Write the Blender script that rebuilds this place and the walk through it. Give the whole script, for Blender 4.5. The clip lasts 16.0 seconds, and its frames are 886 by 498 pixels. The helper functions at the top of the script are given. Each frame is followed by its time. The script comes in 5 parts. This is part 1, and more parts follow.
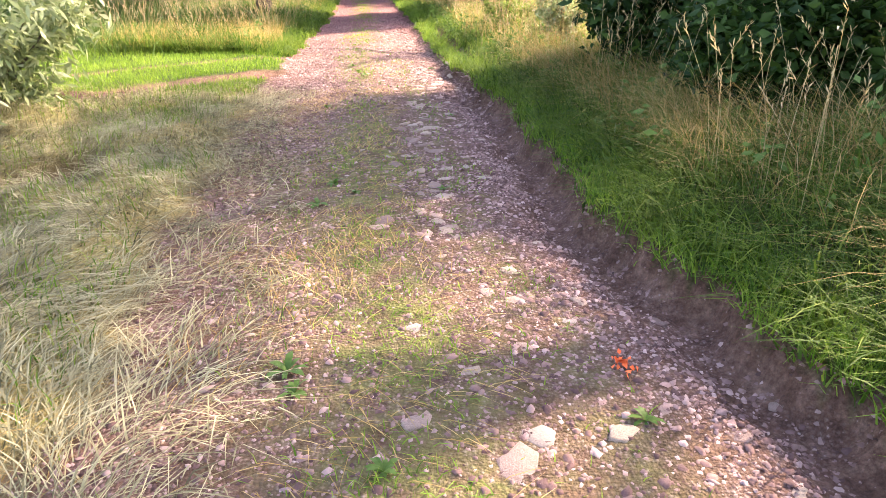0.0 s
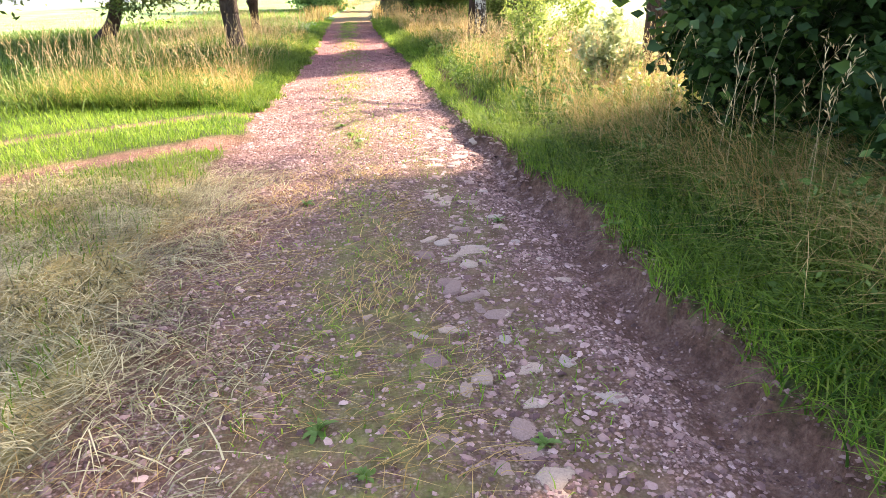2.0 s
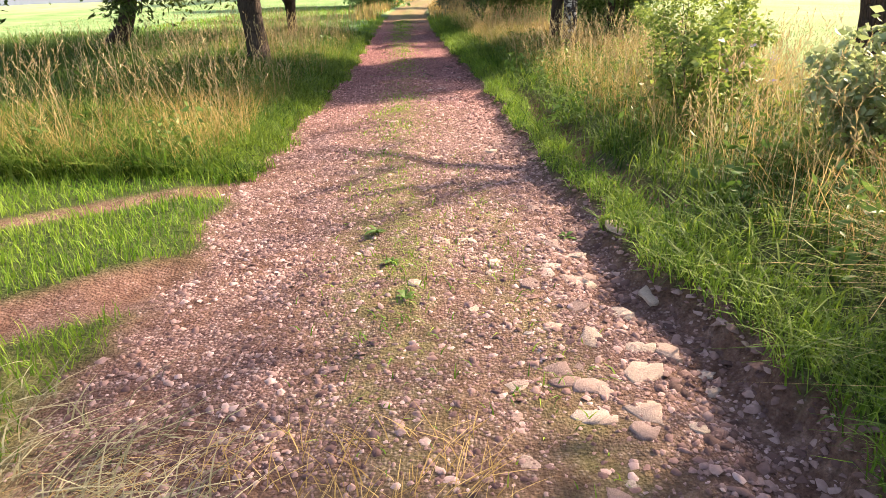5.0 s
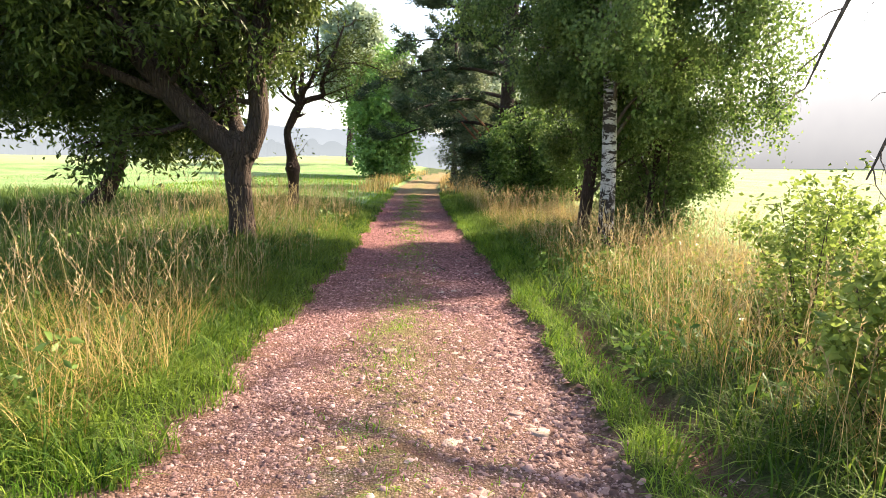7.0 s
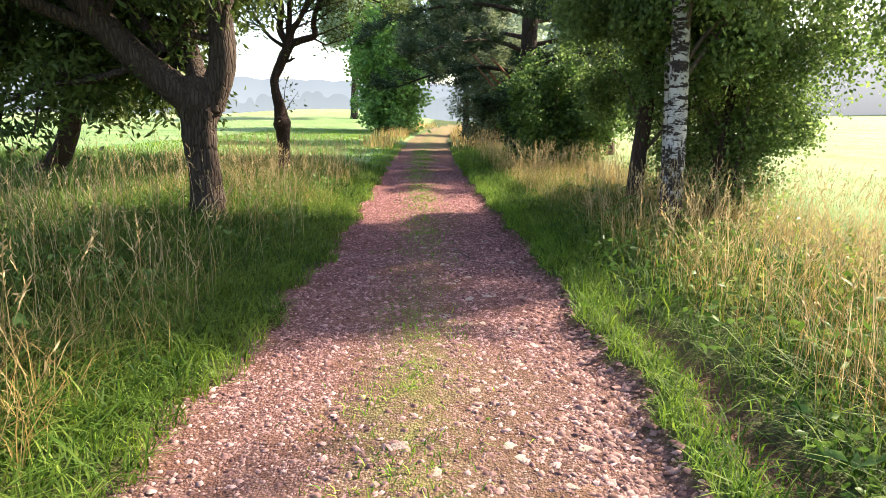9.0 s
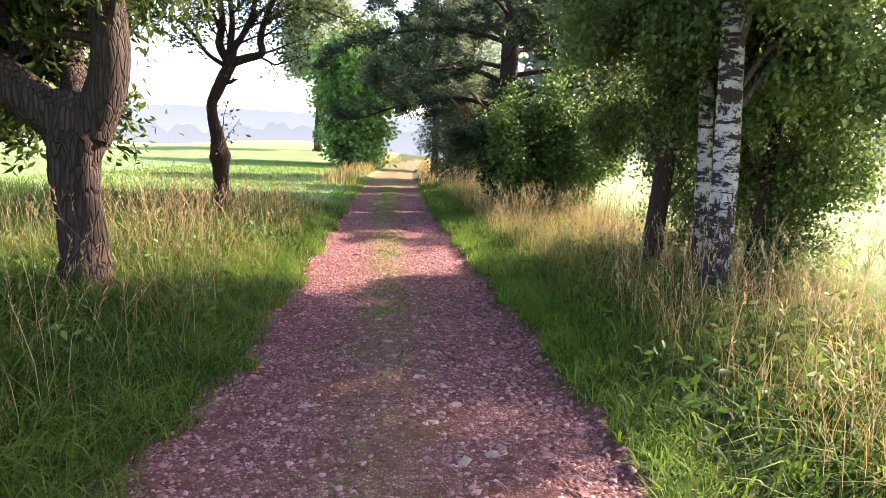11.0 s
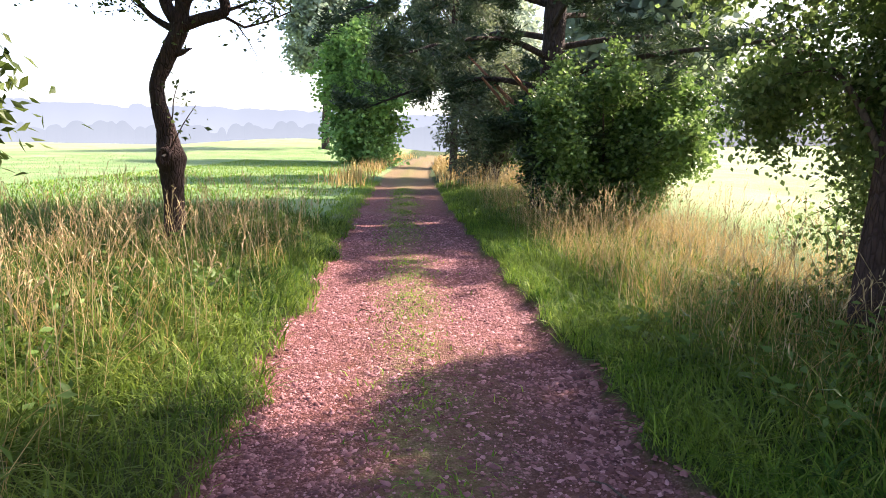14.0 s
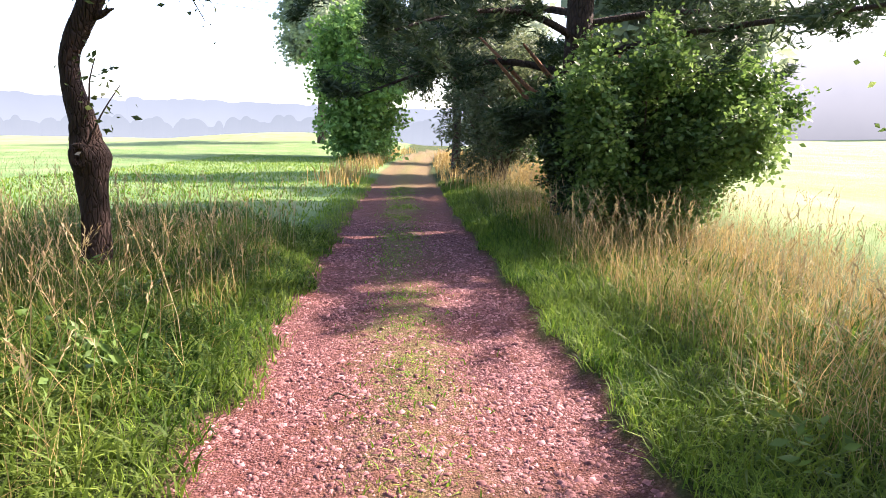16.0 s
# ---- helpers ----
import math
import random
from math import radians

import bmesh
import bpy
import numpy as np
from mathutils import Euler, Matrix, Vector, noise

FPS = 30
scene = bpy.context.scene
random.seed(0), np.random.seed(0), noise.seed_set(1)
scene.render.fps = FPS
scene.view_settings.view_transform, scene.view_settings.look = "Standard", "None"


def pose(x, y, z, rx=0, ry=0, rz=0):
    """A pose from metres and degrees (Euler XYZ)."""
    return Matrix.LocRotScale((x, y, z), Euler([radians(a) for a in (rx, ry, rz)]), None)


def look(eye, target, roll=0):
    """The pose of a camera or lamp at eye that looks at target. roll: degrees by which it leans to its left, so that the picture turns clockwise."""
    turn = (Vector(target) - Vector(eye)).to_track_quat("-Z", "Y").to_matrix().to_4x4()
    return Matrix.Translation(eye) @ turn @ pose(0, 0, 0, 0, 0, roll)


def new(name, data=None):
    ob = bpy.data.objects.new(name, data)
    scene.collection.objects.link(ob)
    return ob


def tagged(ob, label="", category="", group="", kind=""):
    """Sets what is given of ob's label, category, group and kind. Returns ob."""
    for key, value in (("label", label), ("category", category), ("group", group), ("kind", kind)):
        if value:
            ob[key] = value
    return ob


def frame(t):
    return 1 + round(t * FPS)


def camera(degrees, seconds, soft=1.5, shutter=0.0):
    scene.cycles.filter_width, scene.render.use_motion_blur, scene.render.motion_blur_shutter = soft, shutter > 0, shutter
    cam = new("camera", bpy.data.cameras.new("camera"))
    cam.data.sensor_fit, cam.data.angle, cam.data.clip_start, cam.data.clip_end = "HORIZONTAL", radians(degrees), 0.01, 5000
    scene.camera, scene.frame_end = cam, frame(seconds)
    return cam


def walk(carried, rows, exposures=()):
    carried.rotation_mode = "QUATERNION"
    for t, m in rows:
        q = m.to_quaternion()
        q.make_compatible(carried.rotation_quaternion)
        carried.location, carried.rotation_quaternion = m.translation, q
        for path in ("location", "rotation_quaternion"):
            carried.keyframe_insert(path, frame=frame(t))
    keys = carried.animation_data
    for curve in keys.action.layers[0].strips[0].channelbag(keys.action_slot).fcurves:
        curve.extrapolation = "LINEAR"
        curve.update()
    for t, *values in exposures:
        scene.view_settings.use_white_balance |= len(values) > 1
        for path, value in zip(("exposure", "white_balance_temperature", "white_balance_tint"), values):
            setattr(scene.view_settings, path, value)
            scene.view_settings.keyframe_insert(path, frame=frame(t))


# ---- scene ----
cam = camera(67.2, 16.0, 0.8)
PATH = [
    (0, (-0.015, 0.023, 1.54), (0.104, 1.854, 0.745), -0.2),
    (0.5, (-0.068, 0.714, 1.55), (-0.149, 2.538, 0.734), -0.7),
    (1, (-0.122, 1.402, 1.527), (0.032, 3.23, 0.73), 1.4),
    (1.5, (-0.165, 2.115, 1.498), (-0.235, 3.964, 0.74), -3.0),
    (2, (-0.234, 2.794, 1.504), (-0.07, 4.653, 0.785), -0.8),
    (2.5, (-0.281, 3.473, 1.503), (-0.338, 5.354, 0.826), 0.4),
    (3, (-0.297, 4.197, 1.519), (-0.257, 6.077, 0.839), 0.3),
    (3.2, (-0.326, 4.456, 1.558), (-0.231, 6.302, 0.796), 0.3),
    (5.3, (-0.326, 7.201, 1.466), (-0.326, 9.065, 0.74), -1.1),
    (5.5, (-0.337, 7.431, 1.491), (-0.309, 9.289, 0.751), 0.6),
    (6, (-0.33, 8.093, 1.494), (-0.426, 10.012, 0.939), -0.6),
    (6.5, (-0.434, 8.739, 1.561), (-0.332, 10.699, 1.173), 1.8),
    (7, (-0.442, 9.361, 1.568), (-0.432, 11.345, 1.315), 2.3),
    (7.5, (-0.507, 9.986, 1.57), (-0.422, 11.959, 1.252), 2.0),
    (8, (-0.548, 10.576, 1.581), (-0.529, 12.544, 1.223), -1.4),
    (8.5, (-0.532, 11.195, 1.534), (-0.566, 13.165, 1.188), 0.2),
    (9, (-0.609, 11.814, 1.57), (-0.621, 13.775, 1.177), 1.5),
    (9.2, (-0.603, 12.072, 1.559), (-0.653, 14.047, 1.249), -0.0),
    (11.3, (-0.742, 14.551, 1.61), (-0.632, 16.528, 1.326), 2.7),
    (11.5, (-0.752, 14.784, 1.616), (-0.668, 16.763, 1.336), 0.9),
    (12, (-0.764, 15.399, 1.618), (-0.685, 17.379, 1.346), 0.3),
    (12.5, (-0.863, 15.969, 1.611), (-0.699, 17.943, 1.338), 1.6),
    (13, (-0.858, 16.607, 1.579), (-0.764, 18.571, 1.21), 0.3),
    (13.5, (-0.951, 17.246, 1.546), (-0.802, 19.2, 1.149), 0.1),
    (14, (-0.987, 17.892, 1.562), (-0.931, 19.868, 1.257), 1.5),
    (14.5, (-1.052, 18.524, 1.562), (-0.972, 20.503, 1.285), 1.3),
    (15, (-1.065, 19.098, 1.57), (-1.025, 21.08, 1.305), -0.6),
    (15.5, (-1.048, 19.682, 1.58), (-0.966, 21.663, 1.319), 0.7),
    (16, (-1.048, 20.115, 1.574), (-0.988, 22.089, 1.252), 1.6),
]
walk(cam, [(t, look(eye, target, roll)) for t, eye, target, roll in PATH], [(0, 3.1, 7050, 21), (1.5, 3.15, 7050, 21), (3, 3.1, 7100, 21), (5.5, 2.15, 7200, 16), (7, 2.3, 7000, 14), (9, 2.25, 6600, 11), (11.5, 2.5, 6500, 25), (13.5, 2.35, 6350, 25), (16, 2.3, 6250, 25)])

# ---------------------------------------------------------------- light
SUN_AZ, SUN_EL = 60.0, 35.0
sun_dir = Vector((math.sin(radians(SUN_AZ)) * math.cos(radians(SUN_EL)), math.cos(radians(SUN_AZ)) * math.cos(radians(SUN_EL)), math.sin(radians(SUN_EL))))
world = bpy.data.worlds.new("world")
scene.world = world
world.use_nodes = True
wn = world.node_tree.nodes
sky = wn.new("ShaderNodeTexSky")
sky.sky_type, sky.sun_disc = "NISHITA", False
sky.sun_elevation, sky.sun_rotation = radians(SUN_EL), radians(SUN_AZ)
sky.air_density, sky.dust_density, sky.ozone_density = 1.0, 2.5, 1.0
wn["Background"].inputs["Strength"].default_value = 0.115
world.node_tree.links.new(sky.outputs[0], wn["Background"].inputs["Color"])
sun = new("sun", bpy.data.lights.new("sun", "SUN"))
sun.data.energy, sun.data.angle, sun.data.color = 4.2, radians(1.0), (1.0, 0.88, 0.7)
sun.matrix_world = look(sun_dir * 60, (0, 0, 0))


# ---------------------------------------------------------------- material helpers
class Nodes:
    """A principled material with short ways to add nodes."""

    def __init__(self, name, rough=0.8, spec=0.3):
        self.mat = bpy.data.materials.new(name)
        self.mat.use_nodes = True
        self.t = self.mat.node_tree
        self.b = self.t.nodes["Principled BSDF"]
        self.b.inputs["Roughness"].default_value = rough
        self.b.inputs["Specular IOR Level"].default_value = spec

    def add(self, kind, **values):
        n = self.t.nodes.new(kind)
        for k, v in values.items():
            n.inputs[k.replace("_", " ")].default_value = v
        return n

    def link(self, a, b):
        self.t.links.new(a, b)

    def coords(self, scale=(1, 1, 1)):
        c = self.add("ShaderNodeTexCoord")
        m = self.add("ShaderNodeMapping", Scale=scale)
        self.link(c.outputs["Object"], m.inputs["Vector"])
        return m.outputs[0]

    def noise(self, scale, detail=4.0, rough=0.55, at=None):
        n = self.add("ShaderNodeTexNoise", Scale=scale, Detail=detail, Roughness=rough)
        self.link(at if at else self.coords(), n.inputs["Vector"])
        return n.outputs["Fac"]

    def ramp(self, fac, *stops):
        r = self.add("ShaderNodeValToRGB")
        e = r.color_ramp.elements
        while len(e) < len(stops):
            e.new(0.5)
        for i, (at, c) in enumerate(stops):
            e[i].position = at
            e[i].color = (*c, 1) if len(c) == 3 else c
        self.link(fac, r.inputs[0])
        return r.outputs[0]

    def mix(self, fac, a, b, kind="MIX"):
        m = self.t.nodes.new("ShaderNodeMix")
        m.data_type, m.blend_type = "RGBA", kind
        for value, i in ((fac, 0), (a, 6), (b, 7)):
            if isinstance(value, (int, float)):
                m.inputs[i].default_value = value
            elif isinstance(value, tuple):
                m.inputs[i].default_value = (*value, 1)
            else:
                self.link(value, m.inputs[i])
        return m.outputs[2]

    def math(self, op, a, b=0.0):
        m = self.t.nodes.new("ShaderNodeMath")
        m.operation = op
        for i, v in enumerate((a, b)):
            if isinstance(v, (int, float)):
                m.inputs[i].default_value = v
            else:
                self.link(v, m.inputs[i])
        return m.outputs[0]

    def bump(self, height, strength=0.4, distance=0.02):
        b = self.add("ShaderNodeBump", Strength=strength, Distance=distance)
        self.link(height, b.inputs["Height"])
        self.link(b.outputs[0], self.b.inputs["Normal"])
        return self

    def colour(self, c):
        if isinstance(c, tuple):
            self.b.inputs["Base Color"].default_value = (*c, 1)
        else:
            self.link(c, self.b.inputs["Base Color"])
        return self

    def see_through(self, c, share):
        """Lets light shine through, as through a leaf."""
        tr = self.add("ShaderNodeBsdfTranslucent")
        self.link(c, tr.inputs["Color"])
        mx = self.add("ShaderNodeMixShader", Fac=share)
        self.link(self.b.outputs[0], mx.inputs[1])
        self.link(tr.outputs[0], mx.inputs[2])
        self.link(mx.outputs[0], self.t.nodes["Material Output"].inputs["Surface"])
        return self

    def redder(self, c):
        """The soil grows redder further along the track."""
        sep = self.add("ShaderNodeSeparateXYZ")
        self.link(self.add("ShaderNodeTexCoord").outputs["Object"], sep.inputs[0])
        along = self.add("ShaderNodeMapRange", From_Min=13.0, From_Max=20.0)
        self.link(sep.outputs[1], along.inputs[0])
        return self.mix(along.outputs[0], c, self.mix(1.0, c, (1.02, 0.76, 0.82), "MULTIPLY"))

    def island(self):
        return self.add("ShaderNodeNewGeometry").outputs["Random Per Island"]


def leafy(name, dark, mid, light, share=0.42, rough=0.6, patch=0.6, spec=0.16):
    """Leaves or blades: a colour of its own for each, and patches of a larger scale."""
    n = Nodes(name, rough, spec)
    own = n.ramp(n.island(), (0.0, dark), (0.5, mid), (1.0, light))
    c = n.mix(n.ramp(n.noise(patch, 4, 0.6), (0.42, (0, 0, 0)), (0.62, (0.75, 0.75, 0.75))), own, n.mix(0.6, own, light))
    c = n.mix(n.ramp(n.noise(patch * 4.3, 3, 0.6), (0.4, (0.55, 0.55, 0.55)), (0.55, (0, 0, 0))), c, n.mix(0.65, c, dark))
    c2 = n.mix(1.0, c, (1.0, 1.0, 0.72), "MULTIPLY")
    n.colour(c)
    return n.see_through(n.mix(0.5, c, c2), share).mat


def bark(name, dark, light, scale=9.0, stretch=0.25, depth=0.03, moss=None):
    n = Nodes(name, 0.9, 0.15)
    at = n.coords((1, 1, stretch))
    v = n.add("ShaderNodeTexVoronoi", Scale=scale)
    v.feature = "DISTANCE_TO_EDGE"
    n.link(at, v.inputs["Vector"])
    crack = n.ramp(v.outputs["Distance"], (0.0, (0, 0, 0)), (0.16, (1, 1, 1)))
    c = n.mix(n.noise(14, 6, 0.65, at), dark, light)
    c = n.mix(n.math("MULTIPLY", n.math("SUBTRACT", 1.0, crack), 0.4), c, tuple(x * 0.35 for x in dark))
    if moss:
        c = n.mix(n.ramp(n.noise(2.2, 4), (0.5, (0, 0, 0)), (0.7, (0.8, 0.8, 0.8))), c, moss)
    n.colour(c)
    return n.bump(n.math("ADD", crack, n.math("MULTIPLY", n.noise(40, 4, 0.6, at), 0.5)), 0.8, depth).mat


# ---------------------------------------------------------------- materials
def ground_material():
    n = Nodes("ground_surface", 0.95, 0.12)
    za = n.add("ShaderNodeAttribute")
    za.attribute_name = "zone_a"
    zb = n.add("ShaderNodeAttribute")
    zb.attribute_name = "zone_b"
    sa = n.add("ShaderNodeSeparateColor")
    sb = n.add("ShaderNodeSeparateColor")
    n.link(za.outputs["Color"], sa.inputs[0])
    n.link(zb.outputs["Color"], sb.inputs[0])
    gravel, dirt, straw = sa.outputs
    green, meadow, ripe = sb.outputs
    at = n.coords()
    # turf and thatch
    turf = n.ramp(n.noise(30, 5, 0.7, at), (0.3, (0.018, 0.026, 0.007)), (0.5, (0.04, 0.062, 0.014)), (0.7, (0.1, 0.1, 0.035)))
    # Field and hay tones are greyed a little to put mist into the colour.
    field = n.ramp(n.noise(0.35, 6, 0.65, at), (0.3, (0.1, 0.19, 0.06)), (0.5, (0.17, 0.26, 0.1)), (0.7, (0.25, 0.31, 0.16)))
    fine = n.ramp(n.noise(16, 5, 0.75, at), (0.3, (0.6, 0.62, 0.5)), (0.7, (1.2, 1.2, 1.1)))
    field = n.mix(0.7, field, fine, "MULTIPLY")
    hay = n.ramp(n.noise(0.6, 6, 0.7, n.coords((1, 0.25, 1))), (0.3, (0.17, 0.24, 0.09)), (0.55, (0.26, 0.31, 0.15)), (0.75, (0.34, 0.35, 0.21)))
    field = n.mix(ripe, field, n.mix(0.5, hay, fine, "MULTIPLY"))
    c = n.mix(meadow, turf, field)
    c = n.mix(straw, c, n.ramp(n.noise(22, 6, 0.75, n.coords((1, 0.35, 1))), (0.3, (0.09, 0.075, 0.03)), (0.5, (0.24, 0.2, 0.08)), (0.7, (0.42, 0.34, 0.15))))
    # earth and gravel bed
    earth = n.ramp(n.noise(9, 8, 0.7, at), (0.25, (0.055, 0.027, 0.018)), (0.5, (0.125, 0.066, 0.046)), (0.75, (0.25, 0.155, 0.115)))
    v = n.add("ShaderNodeTexVoronoi", Scale=62.0, Randomness=1.0)
    v.distance = "MANHATTAN"
    n.link(at, v.inputs["Vector"])
    sp = n.add("ShaderNodeSeparateColor")
    n.link(v.outputs["Color"], sp.inputs[0])
    pebble = n.ramp(sp.outputs[0], (0.0, (0.125, 0.07, 0.065)), (0.4, (0.27, 0.165, 0.15)), (0.75, (0.4, 0.27, 0.245)), (1.0, (0.56, 0.44, 0.41)))
    gaps = n.ramp(v.outputs["Distance"], (0.35, (1, 1, 1)), (0.8, (0.34, 0.28, 0.27)))
    pebble = n.mix(0.9, pebble, gaps, "MULTIPLY")
    pebble = n.mix(n.ramp(n.noise(3.0, 6, 0.7, at), (0.38, (0, 0, 0)), (0.62, (0.85, 0.85, 0.85))), earth, pebble)
    clod = n.ramp(n.noise(34, 7, 0.8, at), (0.36, (0.42, 0.38, 0.36)), (0.52, (1, 1, 1)), (0.68, (1.45, 1.4, 1.36)))
    earth = n.mix(0.85, earth, clod, "MULTIPLY")
    chip = n.math("MULTIPLY", n.ramp(sp.outputs[1], (0.82, (0, 0, 0)), (0.86, (1, 1, 1))), n.ramp(v.outputs["Distance"], (0.4, (1, 1, 1)), (0.55, (0, 0, 0))))
    c = n.mix(dirt, c, n.mix(chip, earth, n.mix(0.5, pebble, earth)))
    c = n.mix(gravel, c, n.redder(pebble))
    mossy = n.ramp(n.noise(12, 6, 0.75, at), (0.3, (0.07, 0.075, 0.025)), (0.55, (0.16, 0.15, 0.05)), (0.75, (0.27, 0.22, 0.1)))
    c = n.mix(n.math("MULTIPLY", green, n.ramp(n.noise(5.5, 7, 0.75, at), (0.36, (0, 0, 0)), (0.6, (1, 1, 1)))), c, mossy)
    n.colour(c)
    high = n.math("ADD", n.math("MULTIPLY", v.outputs["Distance"], -0.6), n.math("MULTIPLY", n.noise(30, 8, 0.75, at), 1.2))
    return n.bump(high, 0.75, 0.02).mat


def stone_material(name, *tones, rough=0.85):
    n = Nodes(name, rough, 0.25)
    c = n.ramp(n.island(), *[(i / (len(tones) - 1), t) for i, t in enumerate(tones)])
    c = n.mix(0.6, c, n.ramp(n.noise(45, 5, 0.7), (0.3, (0.62, 0.6, 0.58)), (0.7, (1.2, 1.18, 1.15))), "MULTIPLY")
    n.colour(n.redder(c))
    return n.bump(n.noise(120, 5, 0.7), 0.5, 0.004).mat


def slab_material():
    n = Nodes("field_stone", 0.88, 0.25)
    own = n.add("ShaderNodeObjectInfo").outputs["Random"]
    c = n.ramp(own, (0.0, (0.2, 0.13, 0.115)), (0.35, (0.3, 0.21, 0.18)), (0.7, (0.38, 0.29, 0.225)), (1.0, (0.32, 0.26, 0.23)))
    c = n.mix(0.7, c, n.ramp(n.noise(18, 7, 0.7), (0.3, (0.55, 0.52, 0.5)), (0.7, (1.25, 1.22, 1.18))), "MULTIPLY")
    n.colour(c)
    return n.bump(n.noise(35, 8, 0.7), 0.6, 0.012).mat


def birch_material():
    """White bark with ragged black lenticel bands; the old foot is cracked and black."""
    n = Nodes("birch_bark", 0.75, 0.2)
    wob = n.coords((2.4, 2.4, 8.5))
    band = n.noise(1.9, 7, 0.68, wob)
    patch = n.noise(3.0, 7, 0.7, n.coords((1.8, 1.8, 2.4)))
    fine = n.noise(9.0, 5, 0.7, n.coords((1.0, 1.0, 9.0)))
    dark = n.math("MAXIMUM", n.ramp(band, (0.52, (0, 0, 0)), (0.55, (1, 1, 1))), n.ramp(patch, (0.535, (0, 0, 0)), (0.565, (1, 1, 1))))
    dark = n.math("MAXIMUM", dark, n.ramp(fine, (0.62, (0, 0, 0)), (0.66, (0.8, 0.8, 0.8))))
    sep = n.add("ShaderNodeSeparateXYZ")
    n.link(n.add("ShaderNodeTexCoord").outputs["Object"], sep.inputs[0])
    foot = n.add("ShaderNodeMapRange", From_Min=0.1, From_Max=1.5, To_Min=0.26, To_Max=0.0)
    n.link(sep.outputs[2], foot.inputs[0])
    crack = n.noise(5.0, 7, 0.7, n.coords((3.0, 3.0, 1.3)))
    dark = n.math("MAXIMUM", dark, n.ramp(n.math("ADD", crack, foot.outputs[0]), (0.6, (0, 0, 0)), (0.64, (1, 1, 1))))
    white = n.mix(n.noise(20, 6, 0.7, n.coords((1, 1, 5))), (0.36, 0.32, 0.3), (0.66, 0.62, 0.59))
    n.colour(n.mix(dark, white, n.mix(n.noise(30, 4), (0.015, 0.012, 0.01), (0.07, 0.05, 0.042))))
    return n.bump(n.math("MULTIPLY", n.math("ADD", dark, n.noise(40, 4)), 0.6), 0.8, 0.025).mat


def painted_mist_material(name, low, high, glow, scale, top, feet=0.0):
    """Far woods and hills: a pale glow, graded from feet to top, paints the mist."""
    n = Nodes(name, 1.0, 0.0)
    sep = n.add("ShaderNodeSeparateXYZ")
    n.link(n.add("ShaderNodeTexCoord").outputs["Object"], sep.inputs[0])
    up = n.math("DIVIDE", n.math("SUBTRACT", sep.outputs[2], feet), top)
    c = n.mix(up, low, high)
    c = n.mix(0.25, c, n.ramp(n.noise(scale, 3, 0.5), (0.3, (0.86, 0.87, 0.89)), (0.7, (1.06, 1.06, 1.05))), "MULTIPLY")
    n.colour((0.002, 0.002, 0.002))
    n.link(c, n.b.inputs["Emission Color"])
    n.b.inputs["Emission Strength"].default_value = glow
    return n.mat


M_GROUND = ground_material()
M_GRAVEL = stone_material("gravel_stone", (0.085, 0.045, 0.042), (0.16, 0.09, 0.081), (0.24, 0.145, 0.128), (0.31, 0.195, 0.174), (0.44, 0.31, 0.28))
M_BANK = stone_material("earth_stone", (0.07, 0.036, 0.03), (0.14, 0.075, 0.062), (0.22, 0.13, 0.11), (0.32, 0.21, 0.185))
M_SLAB = slab_material()
M_GRASS = leafy("green_grass", (0.014, 0.045, 0.004), (0.06, 0.13, 0.014), (0.2, 0.265, 0.045), 0.46, 0.6)
M_SHORT = leafy("lush_short_grass", (0.05, 0.12, 0.01), (0.12, 0.24, 0.02), (0.28, 0.38, 0.05), 0.44, 0.6)
M_RANK = leafy("rank_dark_grass", (0.03, 0.065, 0.01), (0.07, 0.13, 0.022), (0.16, 0.22, 0.05), 0.34, 0.5)
M_STRAW = leafy("straw_grass", (0.2, 0.125, 0.035), (0.38, 0.25, 0.085), (0.58, 0.43, 0.19), 0.36, 0.65)
M_HAY = leafy("cut_hay", (0.05, 0.047, 0.022), (0.28, 0.25, 0.13), (0.54, 0.48, 0.29), 0.25, 0.7, 1.2)
M_MEADOW = leafy("meadow_grass", (0.1, 0.19, 0.045), (0.2, 0.28, 0.1), (0.34, 0.37, 0.2), 0.4, 0.6)
M_WEED = leafy("weed_leaf", (0.05, 0.1, 0.015), (0.09, 0.16, 0.03), (0.15, 0.23, 0.06), 0.35, 0.45)
M_BIRCH_LEAF = leafy("birch_leaf", (0.06, 0.108, 0.028), (0.12, 0.19, 0.052), (0.25, 0.33, 0.115), 0.55, 0.42, spec=0.3)
M_WILLOW_LEAF = leafy("willow_leaf", (0.03, 0.05, 0.012), (0.06, 0.095, 0.02), (0.13, 0.17, 0.045), 0.35, 0.45)
M_PALE_LEAF = leafy("pale_leaf", (0.14, 0.19, 0.07), (0.28, 0.33, 0.14), (0.5, 0.53, 0.32), 0.35, 0.45)
M_PLUM_LEAF = leafy("plum_leaf", (0.035, 0.055, 0.02), (0.07, 0.1, 0.03), (0.15, 0.19, 0.055), 0.35, 0.45)
M_HAZEL_LEAF = leafy("hazel_leaf", (0.045, 0.095, 0.02), (0.11, 0.2, 0.044), (0.25, 0.36, 0.11), 0.42, 0.42, spec=0.3)
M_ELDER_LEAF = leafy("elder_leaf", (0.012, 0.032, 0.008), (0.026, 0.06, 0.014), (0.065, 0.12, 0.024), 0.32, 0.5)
M_SHRUB_LEAF = leafy("shrub_leaf", (0.09, 0.14, 0.025), (0.18, 0.25, 0.05), (0.34, 0.4, 0.11), 0.42, 0.45)
